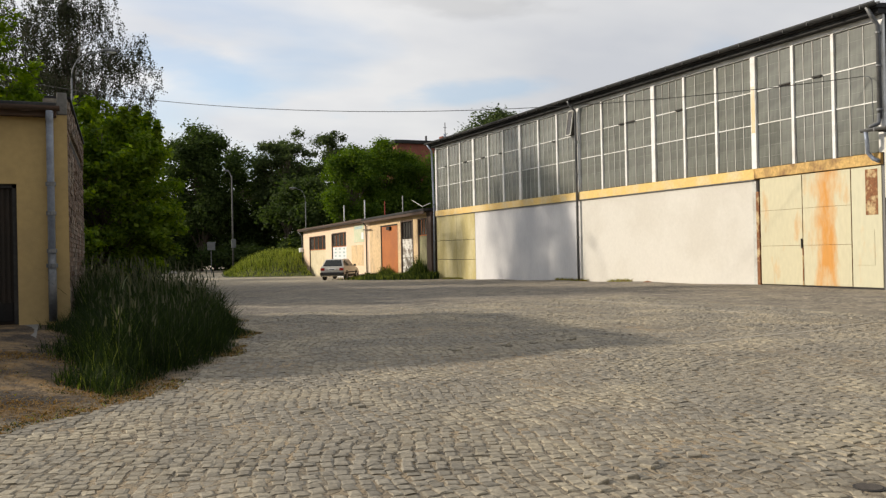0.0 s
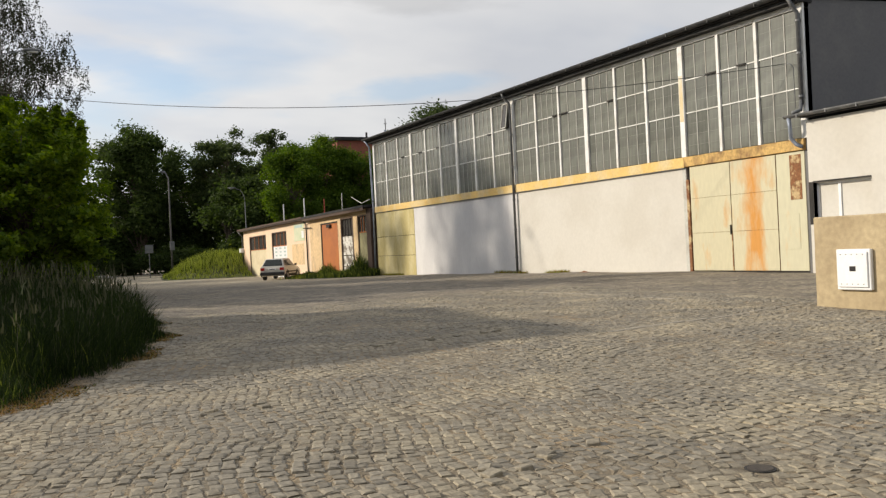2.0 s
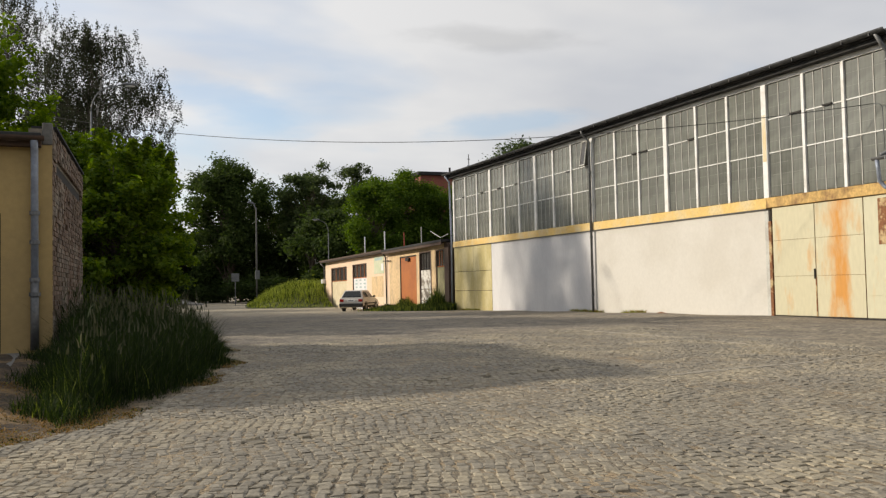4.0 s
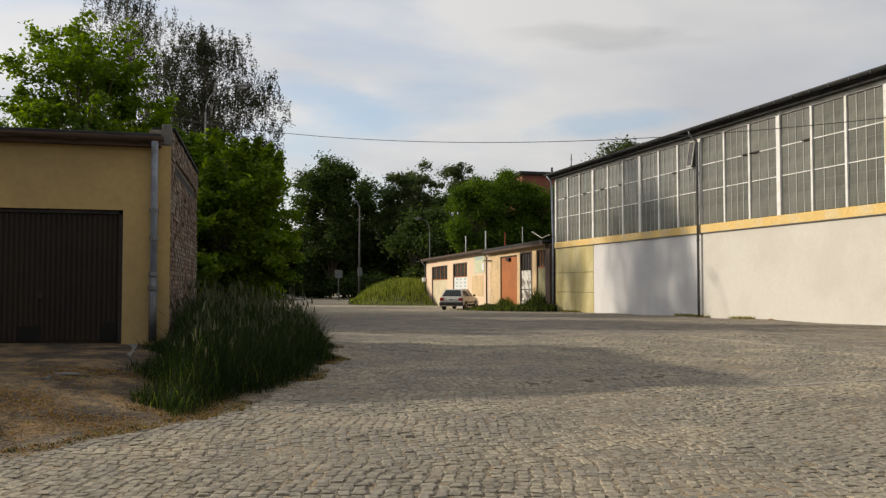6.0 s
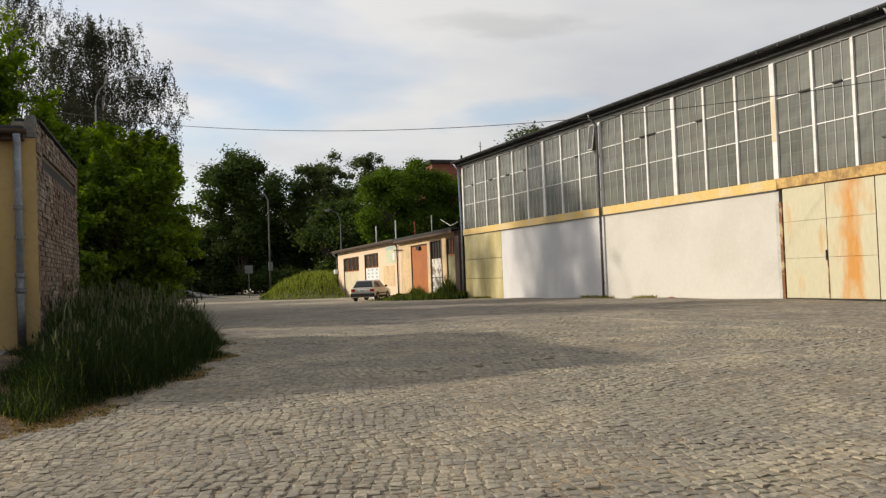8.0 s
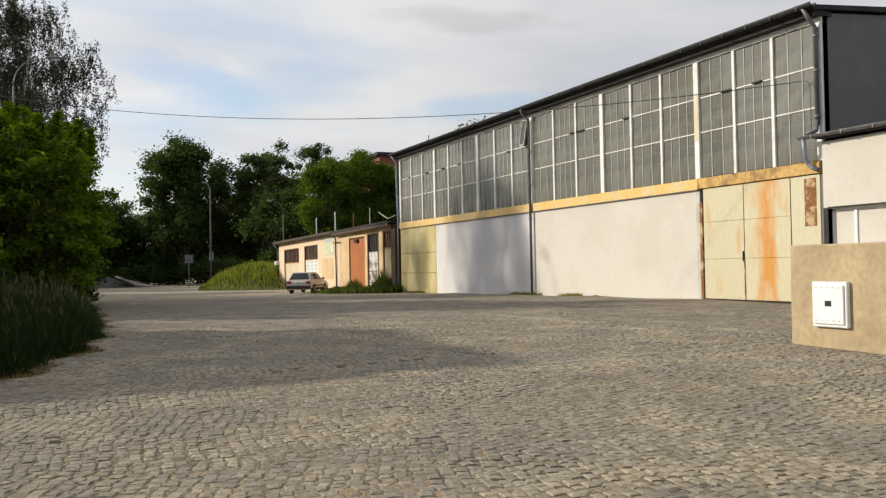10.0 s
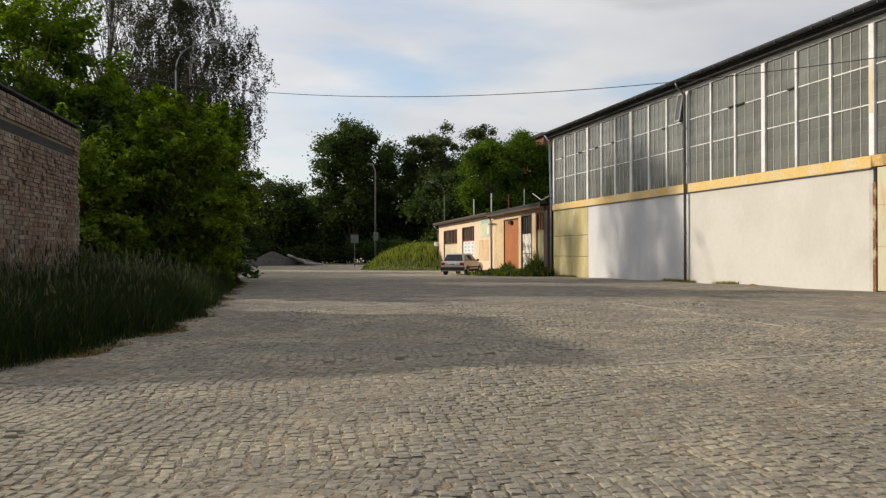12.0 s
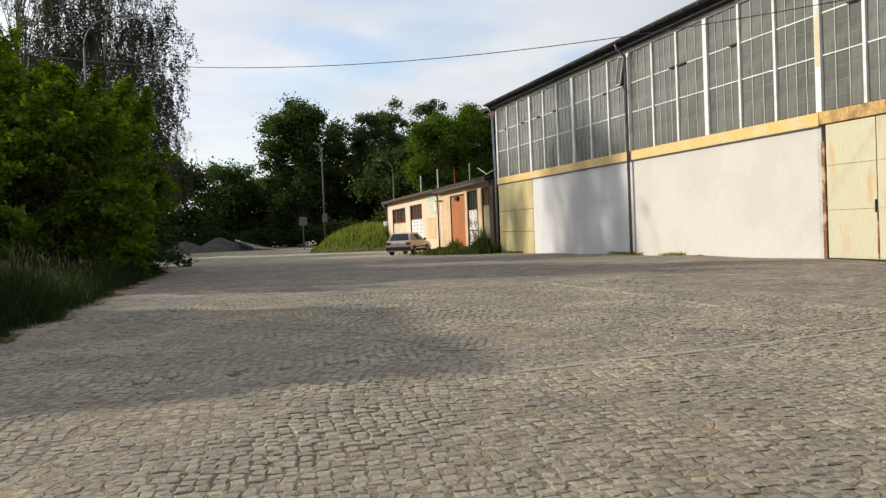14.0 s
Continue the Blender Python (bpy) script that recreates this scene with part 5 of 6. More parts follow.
def tree(name, label, x, y, height, crown, clump_n, clump_r, leaves, size, leaf, seed, r0=0.16, bark=None, base_z=None, flat=0.75, group="", trunk_top=0.85, narrow=0.6, shoots=0, spray=False):
    """A tree or bush: trunk, limbs and a crown of leaf clumps in the ellipsoid crown = (dx, dy, z centre, rx, ry, rz)."""
    rng = np.random.default_rng(seed)
    z0 = land1(x, y) if base_z is None else base_z
    e = thing(name, label, "bush" if "bush" in name or "shrub" in name else "tree", (x, y, z0), group)
    dx, dy, cz, rx, ry, rz = crown
    u = rng.normal(size=(clump_n, 3))
    u /= np.linalg.norm(u, axis=1)[:, None]
    rad = rng.uniform(0.25, 1.0, clump_n) ** 0.55
    if spray:
        # an uneven crown: lobes that reach further out, and hollows between them
        ang = np.arctan2(u[:, 1], u[:, 0])
        rad = rad * (1.0 + 0.16 * np.sin(3 * ang + seed) * np.cos(4 * u[:, 2] + seed) + 0.10 * rng.normal(size=clump_n))
    cc = np.array([x + dx, y + dy, z0 + cz]) + u * rad[:, None] * np.array([rx, ry, rz])
    cc[:, 2] = np.maximum(cc[:, 2], z0 + clump_r * 0.55)
    part("trunk", tubes(limb_lines(rng, (x, y, z0 - 0.2), (x + dx * 0.5, y + dy * 0.5, z0 + height * trunk_top), cc, r0), 6), bark or M_BARK, e, "", True)
    cr = clump_r * rng.uniform(0.55, 1.25, clump_n)
    which = rng.choice(clump_n, leaves, p=cr ** 2 / (cr ** 2).sum())
    d = rng.normal(size=(leaves, 3))
    pos = cc[which] + d * (0.52 * cr[which])[:, None] * np.array([1, 1, flat])
    d /= np.linalg.norm(d, axis=1)[:, None]
    if spray:
        # leaves lie in flat sprays that reach outwards and droop at the tip
        o = u + np.array([0, 0, 0.35])
        o /= np.linalg.norm(o, axis=1)[:, None]
        o += rng.normal(size=o.shape) * 0.25
        side = np.cross(o, [0, 0, 1.0])
        side /= np.linalg.norm(side, axis=1)[:, None] + 1e-6
        t, w = rng.uniform(0, 1, leaves) ** 0.8, rng.normal(size=leaves)
        w *= 0.5 * (1 - 0.6 * t)
        r = cr[which]
        pos = cc[which] + o[which] * ((t - 0.35) * 2.3 * r)[:, None] + side[which] * (w * 1.5 * r)[:, None]
        pos[:, 2] -= r * (0.55 * t ** 2 + 0.5 * w ** 2)
        pos += rng.normal(size=pos.shape) * (0.17 * r)[:, None]
        d = 0.5 * o[which] + np.array([0, 0, 0.5])
    if shoots:
        # upright leafy shoots that break the outline
        k = leaves // 7
        s = rng.integers(0, shoots, k)
        a, r = rng.uniform(0, 2 * math.pi, shoots), np.sqrt(rng.uniform(0, 1, shoots)) * 0.85
        sx, sy = x + dx + np.cos(a) * r * rx, y + dy + np.sin(a) * r * ry
        sz, sl = z0 + cz + rz * np.sqrt(1 - r ** 2) * 0.8, rng.uniform(0.5, 1.3, shoots)
        t = rng.uniform(0, 1, k)
        w = (0.30 * (1 - 0.8 * t))[:, None] * rng.normal(size=(k, 3))
        pos[:k] = np.stack([sx[s] + 0.25 * t * np.cos(a[s]), sy[s] + 0.25 * t * np.sin(a[s]), sz[s] + t * sl[s]], -1) + w * np.array([0.7, 0.7, 0.5])
    pos[:, 2] = np.maximum(pos[:, 2], z0 + 0.05)
    v, f = leaf_quads(rng, pos, size, d + np.array([0, 0, 0.8]), 0.25, narrow)
    raw_mesh("crown", v, f, [leaf], e)
    return e


def birch(x, y, height, spread, strands, per, seed, label, low=0.25):
    """A weeping birch: pale trunk, rising limbs, and thin hanging strands of small leaves."""
    rng = np.random.default_rng(seed)
    z0 = land1(x, y)
    e = thing("birch_tree", label, "tree", (x, y, z0), "birches")
    tips = []
    for i in range(110):
        k = rng.uniform(0.3, 1.0)
        round_off = math.sqrt(max(0.04, 1 - (max(0, k - 0.60) / 0.43) ** 2))
        reach = spread * round_off * math.sqrt(rng.uniform(0.12, 1.0))
        a = rng.uniform(0, 2 * math.pi)
        tips.append((x + math.cos(a) * reach, y + math.sin(a) * reach, z0 + height * k))
    lines = limb_lines(rng, (x, y, z0 - 0.2), (x + 0.4, y, z0 + height * 0.97), tips, 0.2)
    part("trunk", tubes(lines[:1], 8), M_BIRCHBARK, e, "pale birch trunk", True)
    tagged(part("limb_work", tubes([(p, [q * 0.6 for q in r]) for p, r in lines[1:]], 5), M_TWIG, e, "", True), kind="stuff")
    tips = np.array(tips)
    pick = rng.integers(0, len(tips), strands)
    out = rng.uniform(0.0, 0.25, strands)[:, None]
    start = tips[pick] * (1 - out) + (np.array([x, y, 0]) + tips[pick] * [0, 0, 1] - [0, 0, 0.8]) * out + rng.normal(size=(strands, 3)) * np.array([0.42, 0.42, 0.35])
    length = rng.uniform(0.3, 1.4, strands) * (0.6 + 0.8 * (pick % 5) / 4)
    length = np.minimum(length, start[:, 2] - z0 - height * low * rng.uniform(0.6, 1.2, strands))
    length = np.maximum(length, 0.4)
    lean = rng.normal(size=(strands, 2)) * 0.12
    t = rng.uniform(0, 1, (strands, per))
    px = start[:, 0, None] + lean[:, 0, None] * t * length[:, None]
    py = start[:, 1, None] + lean[:, 1, None] * t * length[:, None]
    pz = start[:, 2, None] - t * length[:, None]
    pos = np.stack([px, py, pz], -1).reshape(-1, 3) + rng.normal(size=(strands * per, 3)) * 0.07
    v, f = leaf_quads(rng, pos, 0.11, None, 0.9, 0.58)
    raw_mesh("crown", v, f, [L_BIRCH], e)
    w = 0.009
    a = start
    b = start - np.stack([-lean[:, 0] * length, -lean[:, 1] * length, length], -1)
    tw = np.stack([a + [w, 0, 0], a + [-w * 0.5, w, 0], a + [-w * 0.5, -w, 0], b + [w * 0.4, 0, 0], b + [-w * 0.2, w * 0.4, 0], b + [-w * 0.2, -w * 0.4, 0]], 1)
    idx = (np.arange(strands) * 6)[:, None]
    fs = np.concatenate([idx + np.array(q) for q in ((0, 1, 4, 3), (1, 2, 5, 4), (2, 0, 3, 5))])
    tagged(raw_mesh("twig_mass", tw.reshape(-1, 3), fs, [M_TWIG], e), kind="stuff")
    return e


def blades(name, rng, px, py, pz, heights, width, mats, slots_p, label, category, lean=0.25, parent=None, kind="stuff"):
    """Grass: each blade a bent strip of two quads."""
    n = len(px)
    a = rng.uniform(0, 2 * math.pi, n)
    dirx, diry = np.cos(a), np.sin(a)
    ln = lean * heights * rng.uniform(0.2, 1.6, n)
    b = rng.uniform(0, 2 * math.pi, n)
    lx, ly = np.cos(b) * ln, np.sin(b) * ln
    w = width * rng.uniform(0.6, 1.4, n)
    rows = []
    for t, ww in ((0, 1.0), (0.55, 0.8), (1.0, 0.12)):
        cx, cy, cz = px + lx * t * t, py + ly * t * t, pz + heights * t * (1 - 0.12 * t * lean * 2)
        rows.append(np.stack([cx - dirx * w * ww, cy - diry * w * ww, cz], -1))
        rows.append(np.stack([cx + dirx * w * ww, cy + diry * w * ww, cz], -1))
    v = np.stack(rows, 1).reshape(-1, 3)
    i = (np.arange(n) * 6)[:, None]
    f = np.stack([i + np.array([0, 1, 3, 2]), i + np.array([2, 3, 5, 4])], 1).reshape(-1, 4)
    sl = np.repeat(rng.choice(len(mats), n, p=slots_p), 2)
    ob = raw_mesh(name, v, f, mats, parent, slots=sl)
    return tagged(ob, label, category, kind=kind)


# shrubs behind the garage, and along the road edge
SHR = "shrubs by the garage"
tree("shrub", "dense green maple shrub behind the garage", 1.4, 33.0, 6.4, (0.1, 0, 3.2, 1.9, 2.2, 2.9), 110, 0.50, 24000, 0.165, L_MID, 11, 0.09, flat=0.45, group=SHR, narrow=0.75, shoots=6, spray=True)
tree("shrub", "lower maple shrub close behind the garage", -0.9, 29.6, 4.4, (0, 0, 2.2, 1.3, 1.6, 1.9), 64, 0.46, 13000, 0.16, L_MID, 12, 0.08, flat=0.45, group=SHR, narrow=0.75, shoots=6, spray=True)
tree("shrub", "tall green shrub with upright shoots", 1.8, 37.0, 7.2, (0.2, 0, 3.7, 1.9, 2.2, 3.3), 105, 0.52, 24000, 0.17, L_MID, 13, 0.09, flat=0.45, group=SHR, narrow=0.75, shoots=6, spray=True)
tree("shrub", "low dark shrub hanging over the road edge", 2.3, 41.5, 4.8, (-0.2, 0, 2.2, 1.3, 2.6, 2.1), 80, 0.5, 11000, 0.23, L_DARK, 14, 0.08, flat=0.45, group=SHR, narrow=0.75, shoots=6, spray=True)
tree("shrub", "shrub by the birches with shade put into its leaf colour", -2.0, 34, 6.5, (0, 0, 3.2, 2.2, 2.5, 2.8), 70, 0.65, 11000, 0.24, L_DARK, 15, 0.1, group=SHR, shoots=6, spray=True)
tree("shrub", "shrub by the birches with shade put into its leaf colour", -2.2, 42, 6.0, (0, 0, 3.0, 3.2, 3.5, 2.6), 70, 0.7, 12000, 0.26, L_DARK, 16, 0.1, group=SHR, shoots=6, spray=True)
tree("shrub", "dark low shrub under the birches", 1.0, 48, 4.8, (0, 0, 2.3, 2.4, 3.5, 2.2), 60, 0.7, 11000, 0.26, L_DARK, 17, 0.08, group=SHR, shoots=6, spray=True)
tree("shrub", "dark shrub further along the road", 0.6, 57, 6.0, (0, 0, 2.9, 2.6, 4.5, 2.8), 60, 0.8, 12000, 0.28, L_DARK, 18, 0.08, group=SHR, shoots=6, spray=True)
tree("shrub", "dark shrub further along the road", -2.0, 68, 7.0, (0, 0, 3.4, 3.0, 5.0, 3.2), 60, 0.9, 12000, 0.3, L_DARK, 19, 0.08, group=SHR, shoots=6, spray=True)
tree("maple_tree", "bright green maple rising over the garage roof", -3.8, 36.5, 12.6, (0.2, 0, 7.3, 2.3, 2.3, 4.3), 150, 0.62, 26000, 0.175, L_LIGHT, 21, 0.16, narrow=0.75, shoots=0, spray=True)
tree("maple_tree", "lower spreading maple beside the garage roof", -5.4, 36.0, 7.4, (0.0, 0, 5.0, 2.2, 2.0, 1.1), 50, 0.6, 11000, 0.18, L_LIGHT, 23, 0.1, narrow=0.75, shoots=0, spray=True)
tree("maple_tree", "smaller bright maple rising over the garage roof", -1.7, 37.4, 8.8, (0.2, 0, 5.9, 2.4, 2.0, 2.0), 84, 0.6, 17000, 0.18, L_LIGHT, 22, 0.1, narrow=0.75, shoots=0, spray=True)
birch(0.8, 49.5, 14.8, 4.0, 2350, 27, 31, "tall weeping birch with grey-green hanging twigs", 0.15)
birch(-3.8, 54.5, 20.0, 3.7, 1050, 28, 32, "tallest weeping birch behind the garage", 0.3)
birch(0.2, 61.5, 14.5, 4.8, 1200, 28, 34, "weeping birch standing further back", 0.12)

# the wood at the far side of the yard
FARS = [
    ("oak_tree", "broad dark oak with a rounded crown", 16.4, 114, 19.4, (0, 0, 11.3, 4.5, 4.2, 7.4), 130, 1.15, 30000, 0.38, L_OAK),
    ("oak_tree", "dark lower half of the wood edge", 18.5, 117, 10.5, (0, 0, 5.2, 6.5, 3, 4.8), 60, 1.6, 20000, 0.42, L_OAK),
    ("ash_tree", "airy ash with gaps in its crown", 27.0, 112, 18.8, (0, 0, 12.6, 4.2, 4, 5.6), 70, 0.85, 13000, 0.36, L_FAR),
    ("ash_tree", "airy ash with gaps in its crown", 34.0, 114, 18.8, (0, 0, 12.2, 4.2, 4, 5.8), 70, 0.9, 14000, 0.36, L_FAR),
    ("ash_tree", "dark ash standing behind the lamp", 22.8, 119, 16.0, (0, 0, 9.0, 4.8, 4, 6.4), 54, 1.5, 17000, 0.42, L_OAK),
    ("linden_tree", "fresh green linden behind the shed", 25.2, 80.0, 12.8, (0, 0, 8.0, 2.8, 2.8, 4.2), 84, 0.8, 26000, 0.23, L_LINDEN),
    ("linden_tree", "fresh green linden behind the shed", 28.8, 81.5, 13.6, (0, 0, 8.2, 3.2, 3.2, 4.9), 96, 0.85, 32000, 0.23, L_LINDEN),
    ("linden_tree", "darker green linden beside the hall end", 32.4, 81.5, 12.8, (0, 0, 7.8, 3.0, 3.2, 4.5), 80, 0.9, 26000, 0.23, L_LINDEN),
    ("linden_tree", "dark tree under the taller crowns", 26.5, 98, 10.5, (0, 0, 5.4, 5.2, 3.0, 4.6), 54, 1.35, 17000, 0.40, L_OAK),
    ("oak_tree", "dark tree closing the far edge of the yard", 8.0, 121, 11.5, (0, 0, 6.0, 4.6, 4, 5.2), 54, 1.5, 18000, 0.42, L_OAK),
    ("oak_tree", "dark tree closing the far edge of the yard", -0.5, 116, 12.5, (0, 0, 6.7, 5.6, 4, 5.8), 58, 1.6, 18000, 0.44, L_OAK),
    ("oak_tree", "dark tree closing the far edge of the yard", 12.0, 126, 10.8, (0, 0, 5.8, 4.8, 4, 4.6), 50, 1.5, 16000, 0.44, L_OAK),
    ("oak_tree", "dark tree closing the far edge of the yard", -10.0, 108, 14.0, (0, 0, 7.4, 6.0, 5, 6.3), 58, 1.7, 16000, 0.44, L_OAK),
    ("oak_tree", "tall tree rising behind the hall roof", 54.8, 110, 22.0, (0, 0, 15.7, 5.6, 5, 5.4), 80, 1.3, 20000, 0.42, L_FAR),
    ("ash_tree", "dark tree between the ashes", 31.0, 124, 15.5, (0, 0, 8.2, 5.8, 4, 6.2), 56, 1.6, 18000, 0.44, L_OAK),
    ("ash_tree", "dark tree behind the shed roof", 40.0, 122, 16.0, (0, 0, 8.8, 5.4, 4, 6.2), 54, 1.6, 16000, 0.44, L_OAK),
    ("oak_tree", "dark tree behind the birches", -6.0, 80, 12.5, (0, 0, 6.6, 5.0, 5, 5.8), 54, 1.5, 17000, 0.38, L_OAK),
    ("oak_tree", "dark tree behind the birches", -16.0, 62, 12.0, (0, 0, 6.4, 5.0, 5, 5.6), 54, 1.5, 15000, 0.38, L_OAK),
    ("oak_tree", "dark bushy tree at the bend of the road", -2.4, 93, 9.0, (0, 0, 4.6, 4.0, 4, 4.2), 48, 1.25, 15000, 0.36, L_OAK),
]
for k, a in enumerate(FARS):
    tree(*a, 100 + k, 0.2, group="trees at the far side of the yard")
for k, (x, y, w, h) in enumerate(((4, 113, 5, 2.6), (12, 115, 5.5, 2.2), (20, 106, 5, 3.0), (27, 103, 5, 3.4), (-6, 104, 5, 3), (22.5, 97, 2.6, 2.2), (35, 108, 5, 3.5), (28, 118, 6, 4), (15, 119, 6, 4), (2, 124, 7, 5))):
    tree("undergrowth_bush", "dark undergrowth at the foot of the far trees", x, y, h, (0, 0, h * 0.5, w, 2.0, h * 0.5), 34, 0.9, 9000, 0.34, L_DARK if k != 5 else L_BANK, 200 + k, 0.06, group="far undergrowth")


def tall_grass():
    rng = np.random.default_rng(5)
    n = 230000
    y = rng.uniform(11.2, 44, n)
    dens = np.where(y < 22, 1.0, 0.38)
    d = rng.uniform(-0.08, 4.2, n)
    x = edge_x(y) - d
    wall = np.where(y < BY, np.interp(y, [GY, BY], [GX, BX]) + 0.06, -1.5)
    ok = (x > np.where(y < GY, 0.10 + 0.2 * np.sin(y * 3) + 0.09 * rng.normal(size=n), wall)) & (rng.uniform(0, 1, n) < dens)
    ok &= ~((y < GY) & (d > (y - 11.0) * 0.95))
    x, y, d = x[ok], y[ok], d[ok]
    tuft = np.sin(x * 7.3 + 2 * np.sin(y * 3.1)) * np.sin(y * 6.1 + 1.7 * np.sin(x * 4.3))
    h = (0.05 + 0.76 * smooth01((d - np.where(y < 13, 0.22, 0.0)) / 0.7)) * rng.uniform(0.25, 1.12, len(x)) * (0.95 + 0.13 * np.sin(x * 2.7) * np.sin(y * 1.9) + 0.12 * tuft)
    left = x - np.where(y < GY, 0.05, wall[ok])
    h *= np.where(y < GY, 0.25 + 0.75 * smooth01((left + 0.1) / 0.9), 1.0) * np.where(y > 24, 0.85, 1.0)
    # a fresher tuft stands at the corner by the downpipe and along the front fringe
    fresh = rng.uniform(0, 1, len(x)) < 0.6 * np.exp(-((x - 0.35) / 0.45) ** 2 - ((y - 13.0) / 1.3) ** 2) + 0.25 * (d < 0.5) * (x < 0.9) + 0.03
    g, q = ~fresh, fresh
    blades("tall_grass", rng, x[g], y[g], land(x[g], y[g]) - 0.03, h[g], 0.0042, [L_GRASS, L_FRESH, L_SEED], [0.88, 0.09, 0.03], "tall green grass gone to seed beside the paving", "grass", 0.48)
    blades("fresh_grass", rng, x[q], y[q], land(x[q], y[q]) - 0.03, h[q] * 0.8, 0.006, [L_FRESH, L_GRASS, L_BANK], [0.6, 0.25, 0.15], "fresh green grass tufts at the edge of the tall grass", "grass", 0.34)
    # flowering stems above the blades, each with a slender head
    m = (rng.uniform(0, 1, len(x)) < 0.055) & (h > 0.42)
    xs, ys = x[m], y[m]
    hs = h[m] * 0 + np.minimum(h[m] * rng.uniform(1.05, 1.5, len(xs)), 1.22)
    z = land(xs, ys)
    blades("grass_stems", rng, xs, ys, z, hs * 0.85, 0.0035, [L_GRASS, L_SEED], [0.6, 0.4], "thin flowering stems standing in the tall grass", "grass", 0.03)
    blades("grass_seed_heads", rng, xs, ys, z + hs * 0.80, hs * 0.16, 0.011, [L_SEED, L_GRASS], [0.65, 0.35],
           "pale seed heads over the tall grass", "grass", 0.35)


def noise_field(x, y):
    return np.sin(1.7 * x + 0.6 * y) * np.sin(1.1 * y - 0.8 * x) + 0.5 * np.sin(3.9 * x + 1.3) * np.sin(3.3 * y)


def short_grass():
    rng = np.random.default_rng(6)
    n = 34000
    y = rng.uniform(6, 44, n)
    y = np.where(rng.uniform(0, 1, n) < 0.4, rng.uniform(10, 19, n), y)
    d = np.abs(rng.normal(size=n)) * 0.9 - 0.12
    x = edge_x(y) - d
    ok = (noise_field(x * 1.3, y * 1.3) > 0.05) & (d > -0.10)
    x, y, d = x[ok], y[ok], d[ok]
    blades("dry_grass_mat", rng, x, y, land(x, y) - 0.01, rng.uniform(0.015, 0.06, len(x)), 0.006, [L_DRY, L_BANK, L_GRASS], [0.66, 0.06, 0.28],
           "short dry straw-coloured grass along the paving edge", "grass", 1.6)
    n = 85000
    x = rng.uniform(-6, 1.0, n)
    y = rng.uniform(8.0, 14.0, n)
    ok = (edge_x(y) - x > 0.0) & (noise_field(x * 1.1 + 2, y * 1.4) + 0.5 * rng.normal(size=n) + 0.7 * np.exp(-((x + 0.1) / 0.8) ** 2 - ((y - 10.6) / 1.0) ** 2) > 0.5)
    x, y = x[ok], y[ok]
    blades("dry_grass_tufts", rng, x, y, land(x, y) - 0.01, rng.uniform(0.015, 0.055, len(x)), 0.0055, [L_DRY, L_BANK], [0.97, 0.03],
           "dry yellow grass tufts on the dirt before the garage", "grass", 2.0)
    # weeds along the hall's foot and before the shed
    n = 5000
    y = rng.uniform(24.6, 50, n)
    x = HX - np.abs(rng.normal(size=n)) * 0.12
    ok = noise_field(x * 0.3, y * 0.9) > 0.3
    x, y = x[ok], y[ok]
    blades("wall_foot_weeds", rng, x, y, land(x, y) - 0.01, rng.uniform(0.04, 0.16, len(x)), 0.008, [L_BANK, L_DRY], [0.6, 0.4], "thin weeds along the foot of the hall", "weeds", 0.5)
    n = 15000
    y = rng.uniform(49.5, 62.5, n)
    x = SX - np.abs(rng.normal(size=n)) * 1.1 * (0.5 + 0.5 * np.sin((y - 49) / 13.5 * 3.14))
    h = rng.uniform(0.1, 0.35, n) + 1.0 * np.exp(-((SX - x) / 0.6) ** 2) * rng.uniform(0, 1.0, n) * (0.25 + np.maximum(0, np.sin(y * 1.1 + 0.6))) * np.where(y < 56.3, 1.3, 0.8)
    blades("shed_weeds", rng, x, y, land(x, y) - 0.02, h, 0.018, [L_BANK, L_DARK], [0.25, 0.75], "green weeds growing before the shed", "weeds", 0.3)


tall_grass()
short_grass()


def grass_bank():
    """The grassy bank beyond the shed."""
    rng = np.random.default_rng(8)
    gx, gy = np.meshgrid(np.linspace(12.2, 31, 46), np.linspace(76, 100, 48))

    def top(x, y):
        u = np.clip((x - 13.2 - 0.15 * (y - 80)) / 5.5, 0, 1)
        w = np.clip((y - 78.5 + (x - 15) * 0.55 * (x < 20.3)) / 6, 0, 1) * np.clip((99 - y) / 6, 0, 1)
        return 1.75 * smooth01(u) ** 0.7 * smooth01(w) ** 0.8 * (1 - 0.1 * np.sin(x * 1.3) * np.sin(y * 0.9))

    hz = top(gx, gy)
    hz = np.where((gx > SX - 0.3) & (gy < S1 + 0.3), 0, hz)
    gz = land(gx, gy) + hz - 0.03
    v = np.stack([gx, gy, gz], -1).reshape(-1, 3)
    i = np.arange(gx.size).reshape(gx.shape)
    f = np.stack([i[:-1, :-1], i[:-1, 1:], i[1:, 1:], i[1:, :-1]], -1).reshape(-1, 4)
    e = thing("grass_bank", "sunlit overgrown grass bank beyond the shed", "bank", (20, 88, -0.4))
    raw_mesh("earth", v, f, [M_SOIL], e)
    n = 42000
    x, y = rng.uniform(12.6, 30, n), rng.uniform(76, 99, n)
    t = top(x, y)
    ok = (t > 0.06) & ~((x > SX - 0.4) & (y < S1 + 0.4))
    x, y, t = x[ok], y[ok], t[ok]
    blades("bank_grass", rng, x, y, land(x, y) + t - 0.06, rng.uniform(0.25, 1.0, len(x)) * np.clip(t * 1.5, 0.4, 1) * (0.8 + 0.3 * np.sin(x * 2.1) * np.sin(y * 1.7)), 0.022, [L_BANK, L_GRASS], [0.8, 0.2],
           "long sunlit grass on the bank", "grass", 0.3)


